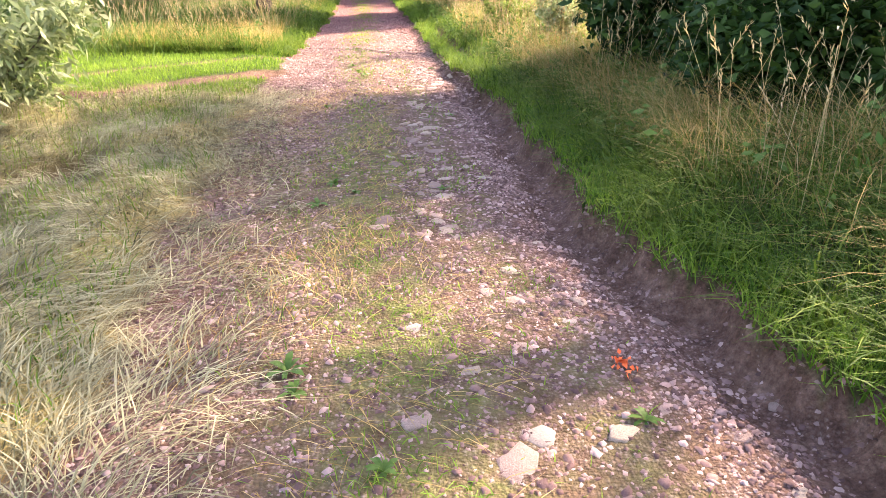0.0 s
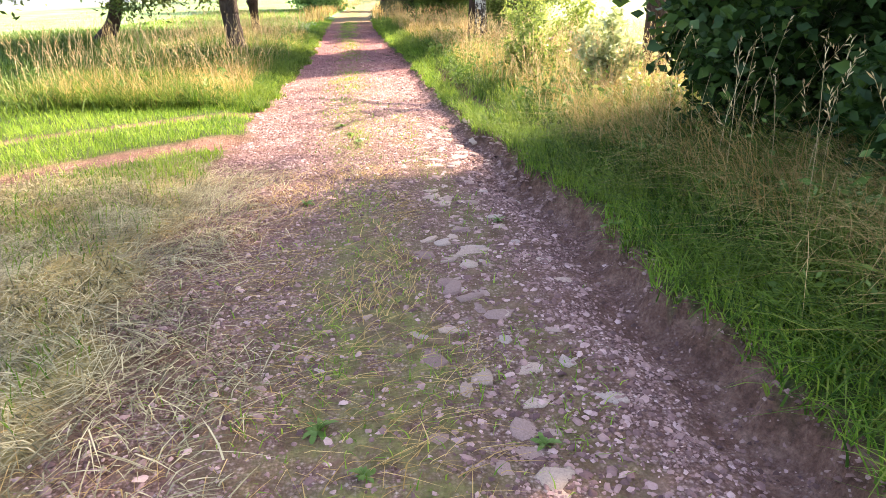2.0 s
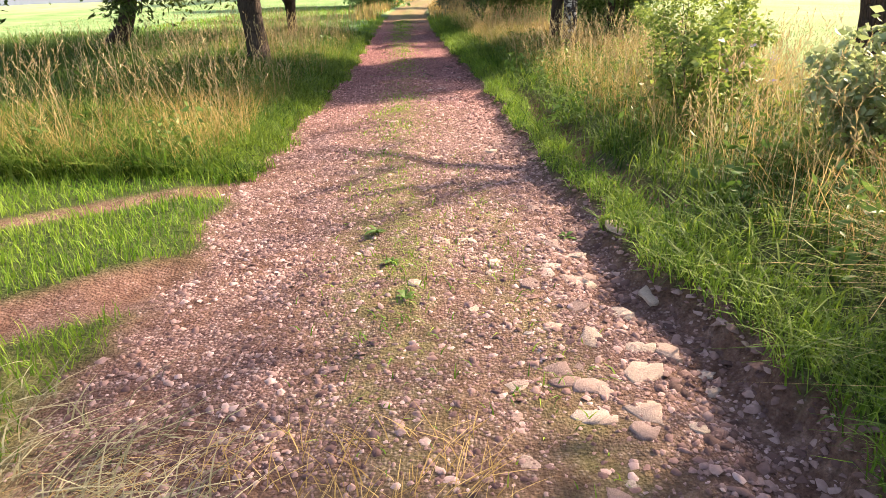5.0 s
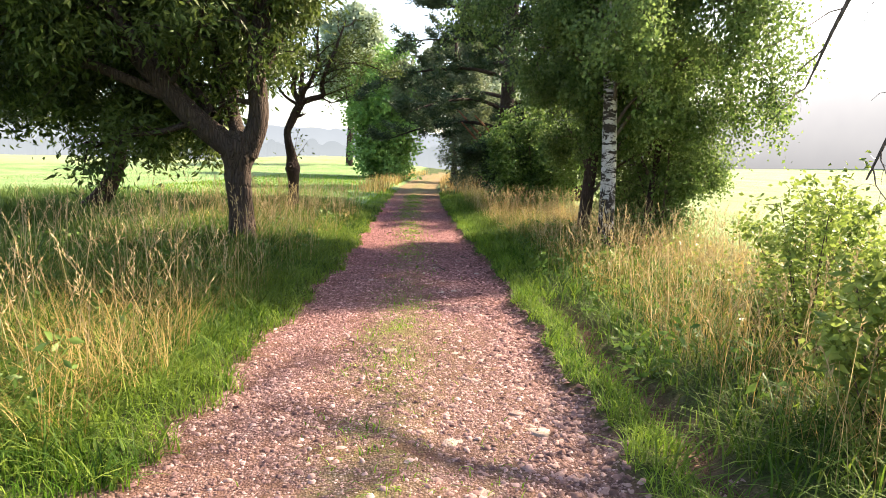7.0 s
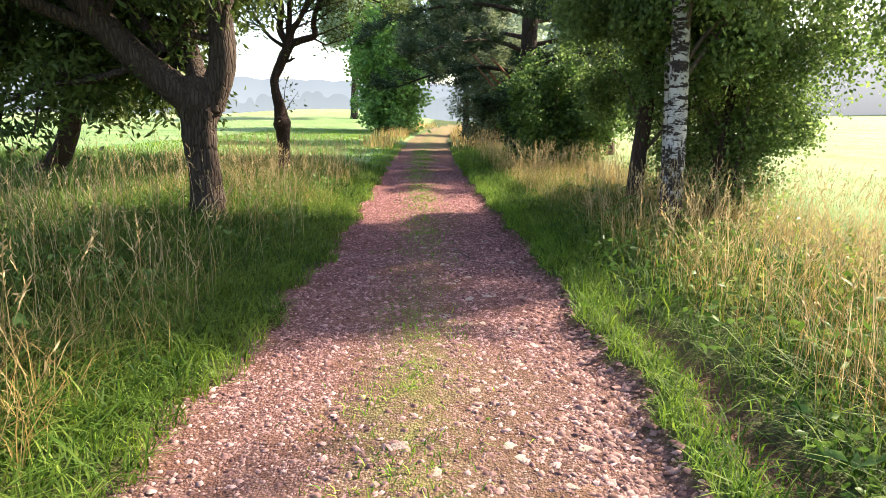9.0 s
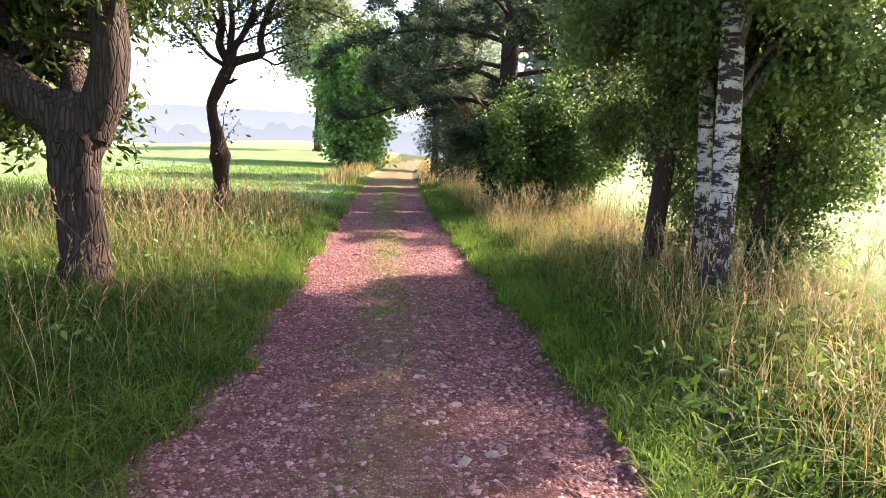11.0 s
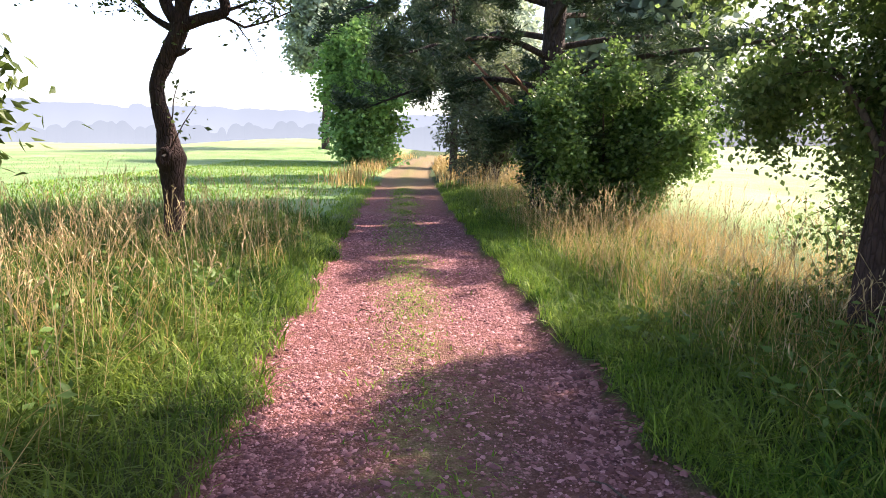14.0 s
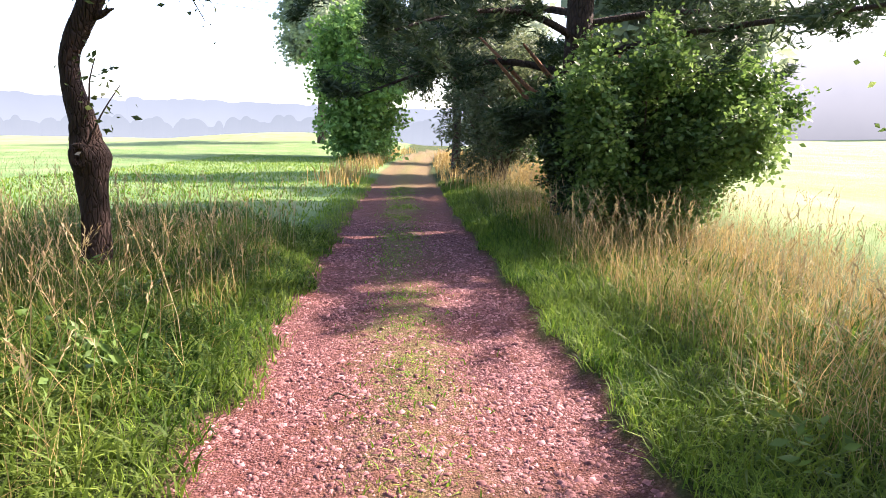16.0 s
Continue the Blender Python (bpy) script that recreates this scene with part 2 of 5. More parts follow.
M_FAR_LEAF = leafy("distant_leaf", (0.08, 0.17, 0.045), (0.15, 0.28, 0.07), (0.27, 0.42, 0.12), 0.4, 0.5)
# Leaf greyed and paled so that its colour carries the mist.
M_MIST_PALED_LEAF = leafy("mist_paled_leaf", (0.2, 0.26, 0.19), (0.28, 0.34, 0.26), (0.38, 0.44, 0.33), 0.4, 0.6)
M_GREY_LEAF = leafy("grey_green_leaf", (0.06, 0.085, 0.045), (0.11, 0.14, 0.075), (0.19, 0.21, 0.12), 0.4, 0.5)
M_NEEDLE = leafy("pine_needle", (0.022, 0.042, 0.02), (0.045, 0.075, 0.035), (0.09, 0.125, 0.06), 0.2, 0.5)
M_WILLOW_BARK = bark("willow_bark", (0.036, 0.026, 0.02), (0.095, 0.068, 0.052), 24, 0.16, 0.035)
M_PLUM_BARK = bark("plum_bark", (0.035, 0.024, 0.02), (0.1, 0.064, 0.05), 30, 0.22, 0.025)
M_PINE_BARK = bark("pine_bark", (0.032, 0.024, 0.02), (0.09, 0.062, 0.05), 20, 0.25, 0.04)
M_PINE_LIMB = bark("pine_limb_bark", (0.17, 0.08, 0.045), (0.34, 0.18, 0.11), 16, 0.4, 0.01)
M_TWIG = bark("twig_bark", (0.06, 0.045, 0.035), (0.16, 0.12, 0.09), 20, 0.4, 0.01)
M_BIRCH_BARK = birch_material()
M_SEED = leafy("seed_head", (0.22, 0.15, 0.07), (0.4, 0.29, 0.14), (0.58, 0.47, 0.27), 0.3, 0.7)
M_KNOT_LIGHT = Nodes("knot_light", 0.8, 0.2).colour((0.6, 0.55, 0.48)).mat
M_WIRE = Nodes("cable_metal", 0.5, 0.4).colour((0.16, 0.16, 0.17)).mat
M_ORANGE = Nodes("orange_petal", 0.6, 0.3).colour((0.75, 0.14, 0.04)).mat
M_BLOOM = Nodes("pale_bloom", 0.6, 0.2).colour((0.5, 0.36, 0.48)).mat

# ---------------------------------------------------------------- mesh helpers
rng = np.random.default_rng(7)


def mesh_np(name, verts, faces, mat, smooth=False):
    """A mesh from an array of places and arrays of faces of equal corners."""
    me = bpy.data.meshes.new(name)
    faces = [np.asarray(f, dtype=np.int32) for f in faces if len(f)]
    loops = np.concatenate([f.ravel() for f in faces])
    totals = np.concatenate([np.full(len(f), f.shape[1], dtype=np.int32) for f in faces])
    starts = np.concatenate([[0], np.cumsum(totals)[:-1]]).astype(np.int32)
    me.vertices.add(len(verts))
    me.vertices.foreach_set("co", np.asarray(verts, dtype=np.float32).ravel())
    me.loops.add(len(loops))
    me.loops.foreach_set("vertex_index", loops)
    me.polygons.add(len(totals))
    me.polygons.foreach_set("loop_start", starts)
    me.polygons.foreach_set("loop_total", totals)
    if smooth:
        me.polygons.foreach_set("use_smooth", np.ones(len(totals), dtype=bool))
    me.update(calc_edges=True)
    me.materials.append(mat)
    return me


def part(name, me, parent, label=""):
    ob = new(name, me)
    ob.parent = parent
    return tagged(ob, label) if label else ob


# ---------------------------------------------------------------- the lie of the land
Y_R = [-3, 0, 1.7, 2.8, 4.2, 7, 8.3, 9.2, 10.5, 12, 13.6, 17.5, 20, 22, 24, 27, 30, 35, 41, 46, 60, 75, 90, 110, 140]
X_R = [2.1, 1.8, 1.6, 1.32, 1.15, 1.12, 0.97, 0.9, 0.76, 0.66, 0.58, 0.44, 0.35, 0.2, 0.08, -0.06, -0.2, -0.42, -0.5, -0.7, -0.8, -0.3, 1.5, 6.0, 16.0]
Y_L = [-3, 1.8, 4.6, 7, 9, 12, 15, 20, 24, 28, 35, 45, 60, 75, 90, 110, 140]
X_L = [-1.15, -1.25, -1.5, -1.68, -1.8, -1.95, -2.0, -2.02, -2.2, -2.4, -2.7, -3.0, -3.1, -2.6, -0.8, 3.7, 13.7]


def edge_r(y):
    return np.interp(y, Y_R, X_R) + 0.05 * np.sin(y * 2.9) + 0.035 * np.sin(y * 7.3 + 1) + 0.03 * np.sin(y * 17.1 + 2 * np.sin(y * 3.7))


def edge_l(y):
    return np.interp(y, Y_L, X_L) + 0.06 * np.sin(y * 2.3 + 2) + 0.05 * np.sin(y * 6.1) + 0.04 * np.sin(y * 15.3 + 2 * np.sin(y * 4.1))


def soft(x, a, b):
    t = np.clip((x - a) / (b - a), 0, 1)
    return t * t * (3 - 2 * t)


def wave(x, y, f, s=0.0):
    return np.sin(x * f + 1.3 * np.sin(y * f * 0.7 + s)) * np.cos(y * f * 0.9 + 1.7 * np.sin(x * f * 0.6 + s * 2))


def lane(x, y):
    """How far a place is from the two wheel ruts of the lane that leaves the track."""
    a = np.abs((y - 9.95) - 0.95 * (x + 2.15)) / 1.38
    b = np.abs((y - 11.95) - 0.72 * (x + 2.15)) / 1.23 + 0.12
    on = soft(-x, 1.5, 1.9) * (1 - soft(-x, 6.0, 9.0))
    return np.where(on > 0, np.minimum(a, b), 9), on


def hay_heaps(x, y):
    """Raked heaps and hollows of the mown corner."""
    on = soft(-x, -(edge_l(y) - 0.1), -(edge_l(y) - 0.7)) * (1 - soft(y, 8.0, 9.0)) * (1 - soft(-x, 4.2, 6.0))
    return on * (0.09 * np.clip(wave(x, y, 2.3, 3) + 0.5 * wave(x, y, 5.1, 1), -0.3, 1.2) + 0.03)


def height(x, y):
    x, y = np.asarray(x, float), np.asarray(y, float)
    xr, xl = edge_r(y), edge_l(y)
    near = 1 - soft(y, 7.5, 13)
    z = 0.012 * wave(x, y, 2.1) + 0.007 * wave(x, y, 6.5, 1)
    mid = 0.5 * (xr + xl)
    on = soft(x, xl - 0.1, xl + 0.2) * (1 - soft(x, xr - 0.1, xr))
    z += on * (0.03 * np.exp(-((x - mid) / 0.3) ** 2) - 0.015)
    gully = np.exp(-((x - (xr - 0.14)) / 0.16) ** 2)
    z -= gully * (0.02 + 0.06 * near)
    z += soft(x, xr - 0.02, xr + 0.06) * (0.045 + 0.1 * near)
    z += soft(x, xr + 0.1, xr + 1.6) * 0.1
    z += soft(-x, -(xl - 0.02), -(xl - 0.3)) * 0.04 + soft(-x, -(xl - 0.5), -(xl - 2.5)) * 0.06 * soft(y, 11, 14)
    z -= 0.11 * np.exp(-((x - xr - 0.42) / 0.13) ** 2) * soft(y, 10.5, 11.5) * (1 - soft(y, 16, 18))
    d, lo = lane(x, y)
    z -= 0.05 * np.exp(-(d / 0.16) ** 2) * lo
    z -= 0.55 * np.exp(-(((x + 2.68) / 0.3) ** 2 + ((y - 5.2) / 0.42) ** 2) ** 2)
    z -= 0.16 * np.exp(-(((x + 3.1) / 0.16) ** 2 + ((y - 7.55) / 0.12) ** 2))
    z += hay_heaps(x, y)
    z += 2.0 * np.exp(-(((x + 17) / 15) ** 2 + ((y - 112) / 34) ** 2))
    # fields: the land climbs on one hand and drops to a valley on the other
    z += 0.042 * np.clip(x - 4.0, 0, 150) + 0.15 * wave(x, y, 0.13) * soft(np.abs(x + 1), 6, 25)
    far = np.clip(-x - 70, 0, None) + np.clip(y - 190, 0, None)
    z -= 26 * soft(far, 0, 420)
    return z


def zones(x, y):
    xr, xl = edge_r(y), edge_l(y)
    on = soft(x, xl - 0.12, xl + 0.16) * (1 - soft(x, xr - 0.05, xr + 0.03))
    rim = soft(x, xr - 0.32, xr - 0.12) * (1 - soft(x, xr + 0.06, xr + 0.11)) * (1 - 0.85 * soft(y, 8.5, 13))
    d, lo = lane(x, y)
    rut = (1 - soft(d, 0.12, 0.34)) * lo * (1 - on)
    trench = np.exp(-((x - xr - 0.42) / 0.14) ** 2) * soft(y, 10.5, 11.5) * (1 - soft(y, 16, 18))
    pit = np.clip(1.6 * np.exp(-(((x + 2.68) / 0.32) ** 2 + ((y - 5.2) / 0.44) ** 2)), 0, 1)
    red = 0.7 * soft(np.sin(y * 0.9 + 0.7), 0.1, 0.8) * np.exp(-((x - xr + 0.75) / 0.35) ** 2)
    gravel = on * (1 - 0.68 * rim) * (1 - 0.6 * red) + rut * 0.5
    dirt = np.clip(on * 0.6 + rim + rut + trench + pit, 0, 1)
    straw = soft(-x, -(xl + 0.95 + 0.3 * wave(x, y, 1.7, 6)), -(xl - 0.2)) * (1 - soft(y, 8.5, 9.8)) * (1 - soft(-x, 4.5, 6.5))
    mid = 0.5 * (xr + xl)
    green = on * np.clip(np.exp(-((x - mid + 0.05) / 0.3) ** 2) * (0.75 + 0.25 * np.sin(y * 1.3)) + 0.55 * (1 - soft(y, 5, 9)) * np.exp(-((x - mid + 0.3) / 0.6) ** 2)
                         + 0.5 * np.exp(-((x - mid - 0.62) / 0.16) ** 2) * (1 - soft(y, 11, 14)), 0, 1)
    meadow = np.maximum(soft(x, 3.5, 6), soft(-x, 6, 9))
    meadow = np.maximum(meadow, soft(-x, 2.6, 3.4) * soft(y, 28, 32))
    ripe = np.maximum(soft(x, 4, 9), soft(-x, 8, 20) * soft(y, 60, 95) * 0.9)
    tan = on * soft(y, 31, 50)
    straw = straw * (1 - np.clip(pit, 0, 1))
    gravel, dirt, straw = gravel * (1 - 0.7 * tan), dirt * (1 - 0.7 * tan), np.maximum(straw, 0.75 * tan)
    green = np.clip(green * (1 + soft(y, 20, 36)), 0, 1)
    return gravel, dirt, straw, green, meadow, ripe


def build_ground():
    def lines(lo, hi, step, out, grow):
        a = list(np.arange(lo, hi, step))
        s, p = step, lo
        while p > out[0]:
            s *= grow
            p -= s
            a.insert(0, p)
        s, p = step, hi
        while p < out[1]:
            a.append(p)
            s *= grow
            p += s
        return np.array(a)

    xs = lines(-3.6, 2.0, 0.068, (-2500, 2500), 1.17)
    ys = lines(-0.6, 24.0, 0.075, (-2500, 3000), 1.1)
    gx, gy = np.meshgrid(xs, ys)
    x, y = gx.ravel(), gy.ravel()
    verts = np.stack([x, y, height(x, y)], 1)
    nx, ny = len(xs), len(ys)
    i = (np.arange(ny - 1)[:, None] * nx + np.arange(nx - 1)[None]).ravel()
    me = mesh_np("ground", verts, [np.stack([i, i + 1, i + nx + 1, i + nx], 1)], M_GROUND, True)
    z = zones(x, y)
    for name, ch in (("zone_a", z[:3]), ("zone_b", z[3:])):
        a = me.attributes.new(name, "FLOAT_COLOR", "POINT")
        a.data.foreach_set("color", np.stack([*ch, np.ones_like(x)], 1).astype(np.float32).ravel())
    return tagged(new("ground", me), "pinkish gravel farm track between grassy verges and meadows", "ground", kind="structure")


ground = build_ground()

# ---------------------------------------------------------------- far woods and hills, mist painted as glow
def ridge(name, label, places, tops, mat, rough, seed, feet=-30.0):
    """A long wooded rise with an uneven top, thick from front to back."""
    r = np.random.default_rng(seed)
    p = np.array(places, float)
    n = 900
    s = np.linspace(0, len(p) - 1, n)
    x = np.interp(s, np.arange(len(p)), p[:, 0])
    y = np.interp(s, np.arange(len(p)), p[:, 1])
    t = np.interp(s, np.linspace(0, len(p) - 1, len(tops)), tops)
    at, wide, tall = r.uniform(0, n, 260), r.uniform(4, 13, 260), r.uniform(0.2, 1.0, 260)
    crowns = tall[:, None] * np.sqrt(np.clip(1 - ((np.arange(n)[None] - at[:, None]) / wide[:, None]) ** 2, 0, 1))
    bumps = crowns.max(axis=0) + 0.5 * np.interp(np.arange(n), np.linspace(0, n - 1, 22), r.random(22) - 0.5)
    t = t + rough * bumps
    out = np.stack([x, y], 1)
    away = out / np.linalg.norm(out, axis=1)[:, None]
    rows = []
    for depth, share in ((0, 0.0), (1.5, 0.55), (4, 0.9), (9, 1.0), (40, 0.7)):
        q = out + away * depth
        rows.append(np.stack([q[:, 0], q[:, 1], feet + (t - feet) * share], 1))
    v = np.concatenate(rows)
    i = (np.arange(4)[:, None] * n + np.arange(n - 1)[None]).ravel()
    me = mesh_np(name, v, [np.stack([i, i + 1, i + n + 1, i + n], 1)], mat, True)
    return tagged(new(name, me), label, "distant woods", kind="structure")


# Haze sits in these glow colours; no mist stands before the ridges.
M_FAR_WOOD = painted_mist_material("mist_glow_wood", (0.1, 0.104, 0.11), (0.31, 0.315, 0.325), 1.0, 0.1, 52.0)
M_FAR_HILL = painted_mist_material("mist_glow_hill", (0.185, 0.205, 0.22), (0.14, 0.16, 0.18), 1.0, 0.03, 44.0, -20)
M_FAR_CLUMP = painted_mist_material("mist_glow_clump", (0.16, 0.178, 0.19), (0.112, 0.13, 0.145), 1.0, 0.05, 26.0, -12)
M_FAR_HILL_B = painted_mist_material("haze_glow_hill", (0.21, 0.235, 0.275), (0.25, 0.27, 0.31), 1.0, 0.01, 40.0, -20)
ridge("backdrop", "grey woods on a rise, morning mist painted as glow", [(60, 420), (95, 260), (125, 170), (150, 90), (165, 20), (170, -80), (150, -200)],
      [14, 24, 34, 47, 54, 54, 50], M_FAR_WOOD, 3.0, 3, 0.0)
ridge("backdrop", "wooded hill beyond the valley, blue mist painted into its glow", [(-420, -120), (-420, 150), (-330, 380), (-180, 520), (20, 560), (180, 520)],
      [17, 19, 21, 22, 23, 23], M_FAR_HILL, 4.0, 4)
ridge("backdrop", "clumps of trees in the valley, painted grey-blue and glowing for mist", [(-230, 120), (-205, 210), (-140, 275), (-70, 300), (10, 305), (90, 290)],
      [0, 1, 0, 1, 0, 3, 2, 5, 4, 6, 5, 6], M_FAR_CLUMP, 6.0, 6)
ridge("backdrop", "far hills painted pale and glowing for morning haze", [(-1500, -500), (-1400, 600), (-900, 1300), (-200, 1600), (500, 1500)],
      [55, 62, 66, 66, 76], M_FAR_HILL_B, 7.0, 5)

# ---------------------------------------------------------------- trees
def norm(v):
    return v / max(np.linalg.norm(v), 1e-9)


class Plant:
    """Gathers the tubes of a plant's wood, limb by limb, and the places of its leaves."""

    def __init__(self, seed):
        self.r = np.random.default_rng(seed)
        self.v, self.q, self.n = [], [], 0
        self.tips = []
        self.twigs = ([], [], 0)

    def swap(self):
        """Turns from the limb in hand to the twigs of the whole plant, and back."""
        now = (self.v, self.q, self.n)
        self.v, self.q, self.n = self.twigs
        self.twigs = now

    def tube(self, pts, radii, sides=6, knobs=0.0):
        pts = np.asarray(pts, float)
        t = np.gradient(pts, axis=0)
        side = norm(np.cross(t[0], (0.31, 0.87, 0.11)))
        rings = []
        ang = np.linspace(0, 2 * math.pi, sides, endpoint=False)
        for i, (p, rad) in enumerate(zip(pts, radii)):
            d = norm(t[i])
            side = norm(side - d * np.dot(side, d))
            up = np.cross(d, side)
            rr = rad * (1 + knobs * (0.5 * np.sin(ang * 3 + i * 0.35) + 0.35 * np.sin(ang * 5 - i * 0.6) + 0.5 * (self.r.random(sides) - 0.5)))
            rings.append(p + np.outer(np.cos(ang) * rr, side) + np.outer(np.sin(ang) * rr, up))
        k = len(pts)
        self.v.append(np.concatenate(rings))
        i = np.arange(k - 1)[:, None] * sides
        j = np.arange(sides)[None]
        jn = (j + 1) % sides
        self.q.append(np.stack([(i + j).ravel(), (i + jn).ravel(), (i + sides + jn).ravel(), (i + sides + j).ravel()], 1) + self.n)
        self.n += k * sides

    def take(self, name, mat):
        me = mesh_np(name, np.concatenate(self.v), [np.concatenate(self.q)], mat, True)
        self.v, self.q, self.n = [], [], 0
        return me

    def grow(self, p, d, length, rad, level, c):
        """A branch with its side branches; the last level bears leaves."""
        r = self.r
        steps = c["steps"][min(level, len(c["steps"]) - 1)]
        pts, p, d = [np.array(p, float)], np.array(p, float), norm(np.array(d, float))
        for i in range(steps):
            d = norm(d + r.normal(0, c["wander"], 3) + np.array((0, 0, c["rise"][level])) * (i + 1) / steps)
            p = p + d * length / steps
            pts.append(p)
        pts = np.array(pts)
        radii = rad * np.linspace(1, 0.3, steps + 1)
        if level < len(c["kids"]) or r.random() < c.get("shown", 0.4):
            self.tube(pts, radii, 6 if level == 0 else (4 if level == 1 else 3))
        self.spread(pts, length, rad, level, c)

    def bear(self, pts, length, rad, c):
        self.swap()
        self.spread(pts, length, rad, 0, c)
        self.swap()

    def take_twigs(self, root, mat):
        self.swap()
        tagged(part("twigs", self.take("twigs", mat), root), kind="stuff")

    def spread(self, pts, length, rad, level, c):
        r = self.r
        if level >= len(c["kids"]):
            self.tips.append(pts)
            return
        seg = np.diff(pts, axis=0)
        for f in np.linspace(c.get("from", 0.25), 1.0, c["kids"][level]):
            f = min(f + r.uniform(-0.05, 0.05), 0.999)
            k = f * len(seg)
            i = int(k)
            at, along = pts[i] + seg[i] * (k - i), norm(seg[i])
            side = norm(np.cross(along, r.normal(0, 1, 3)))
            turn = r.uniform(*c["angle"])
            d = along * math.cos(turn) + side * math.sin(turn)
            if "flat" in c:
                d[2] *= c["flat"]
            self.grow(at, d, length * c["ratio"] * r.uniform(0.65, 1.2) * (1.15 - 0.5 * f), rad * 0.45, level + 1, c)

    def leaves(self, name, mat, each, size, around, droop=0.3, slim=0.5, start=0.1):
        """Leaves with a folded midrib along the last twigs."""
        r = self.r
        out = []
        for pts in self.tips:
            f = r.uniform(start, 1.0, each) * (len(pts) - 1.001)
            i = f.astype(int)
            out.append(pts[i] + (pts[i + 1] - pts[i]) * (f - i)[:, None])
        p = np.concatenate(out)
        p = p + r.normal(0, around, p.shape)
        return leaf_mesh(name, p, size, mat, droop, slim, r)


def leaf_mesh(name, p, size, mat, droop, slim, r, plain=False):
    n = len(p)
    a = r.uniform(0, 2 * math.pi, n)
    dip = r.normal(-droop, 0.45, n)
    d = np.stack([np.cos(a) * np.cos(dip), np.sin(a) * np.cos(dip), np.sin(dip)], 1)
    s = np.cross(d, r.normal(0, 1, (n, 3)))
    s /= np.linalg.norm(s, axis=1)[:, None] + 1e-9
    up = np.cross(s, d)
    ln = size * r.uniform(0.6, 1.35, n)[:, None]
    w = ln * slim * 0.5
    if plain:
        v = np.stack([p - s * w, p + s * w, p + d * ln], 1).reshape(-1, 3)
        return mesh_np(name, v, [np.arange(3 * n).reshape(-1, 3)], mat)
    mid = p + d * ln * 0.45
    v = np.stack([p, mid + s * w + up * w * 0.35, p + d * ln, mid - s * w + up * w * 0.35], 1).reshape(-1, 3)
    i = np.arange(n) * 4
    return mesh_np(name, v, [np.stack([i, i + 1, i + 2], 1), np.stack([i, i + 2, i + 3], 1)], mat)


def thing(name, at, label, category, group=""):
    e = new(name)
    e.empty_display_size = 0.2
    e.location = at
    return tagged(e, label, category, group)


def spline(pts, n):
    """A smooth run of places through a few given ones."""
    pts = np.asarray(pts, float)
    out = []
    k = len(pts)
    for t in np.linspace(0, k - 1.0001, n):
        i = int(t)
        f = t - i
        a, b, c, d = pts[max(i - 1, 0)], pts[i], pts[min(i + 1, k - 1)], pts[min(i + 2, k - 1)]
        out.append(0.5 * (2 * b + (c - a) * f + (2 * a - 5 * b + 4 * c - d) * f * f + (3 * b - a - 3 * c + d) * f ** 3))
    return np.array(out)


def base_at(x, y, sink=0.08):
    return (x, y, float(height(x, y)) - sink)


def tree(name, at, label, seed, trunk, limbs, cfg, wood, leaf, each, size, around, droop=0.3, slim=0.5, knobs=0.12, limb_wood=None, start=0.1, category="tree", group=""):
    """A tree from the run of its trunk (place and radius) and of its main limbs, with grown side branches."""
    root = thing(name, at, label, category, group)
    pl = Plant(seed)
    tr = np.array(trunk, float)
    n = 5 * len(tr)
    run = spline(tr, n)
    pl.tube(run[:, :3], run[:, 3], 14, knobs)
    part("trunk", pl.take("trunk", wood), root)
    for limb in limbs:
        lm = np.array(limb, float)
        run = spline(lm, 4 * len(lm))
        pl.tube(run[:, :3], run[:, 3], 8, knobs * 0.6)
        long = np.linalg.norm(np.diff(run[:, :3], axis=0), axis=1).sum()
        if run[0, 3] < 0.016:
            pl.tips.append(run[6:, :3])
        elif long > 0.6:
            pl.bear(run[:, :3], long, run[0, 3] * 0.6, cfg)
        part("limb", pl.take("limb", limb_wood or wood), root)
    pl.take_twigs(root, limb_wood or wood)
    part("crown", pl.leaves("crown", leaf, each, size, around, droop, slim, start), root)
    return root


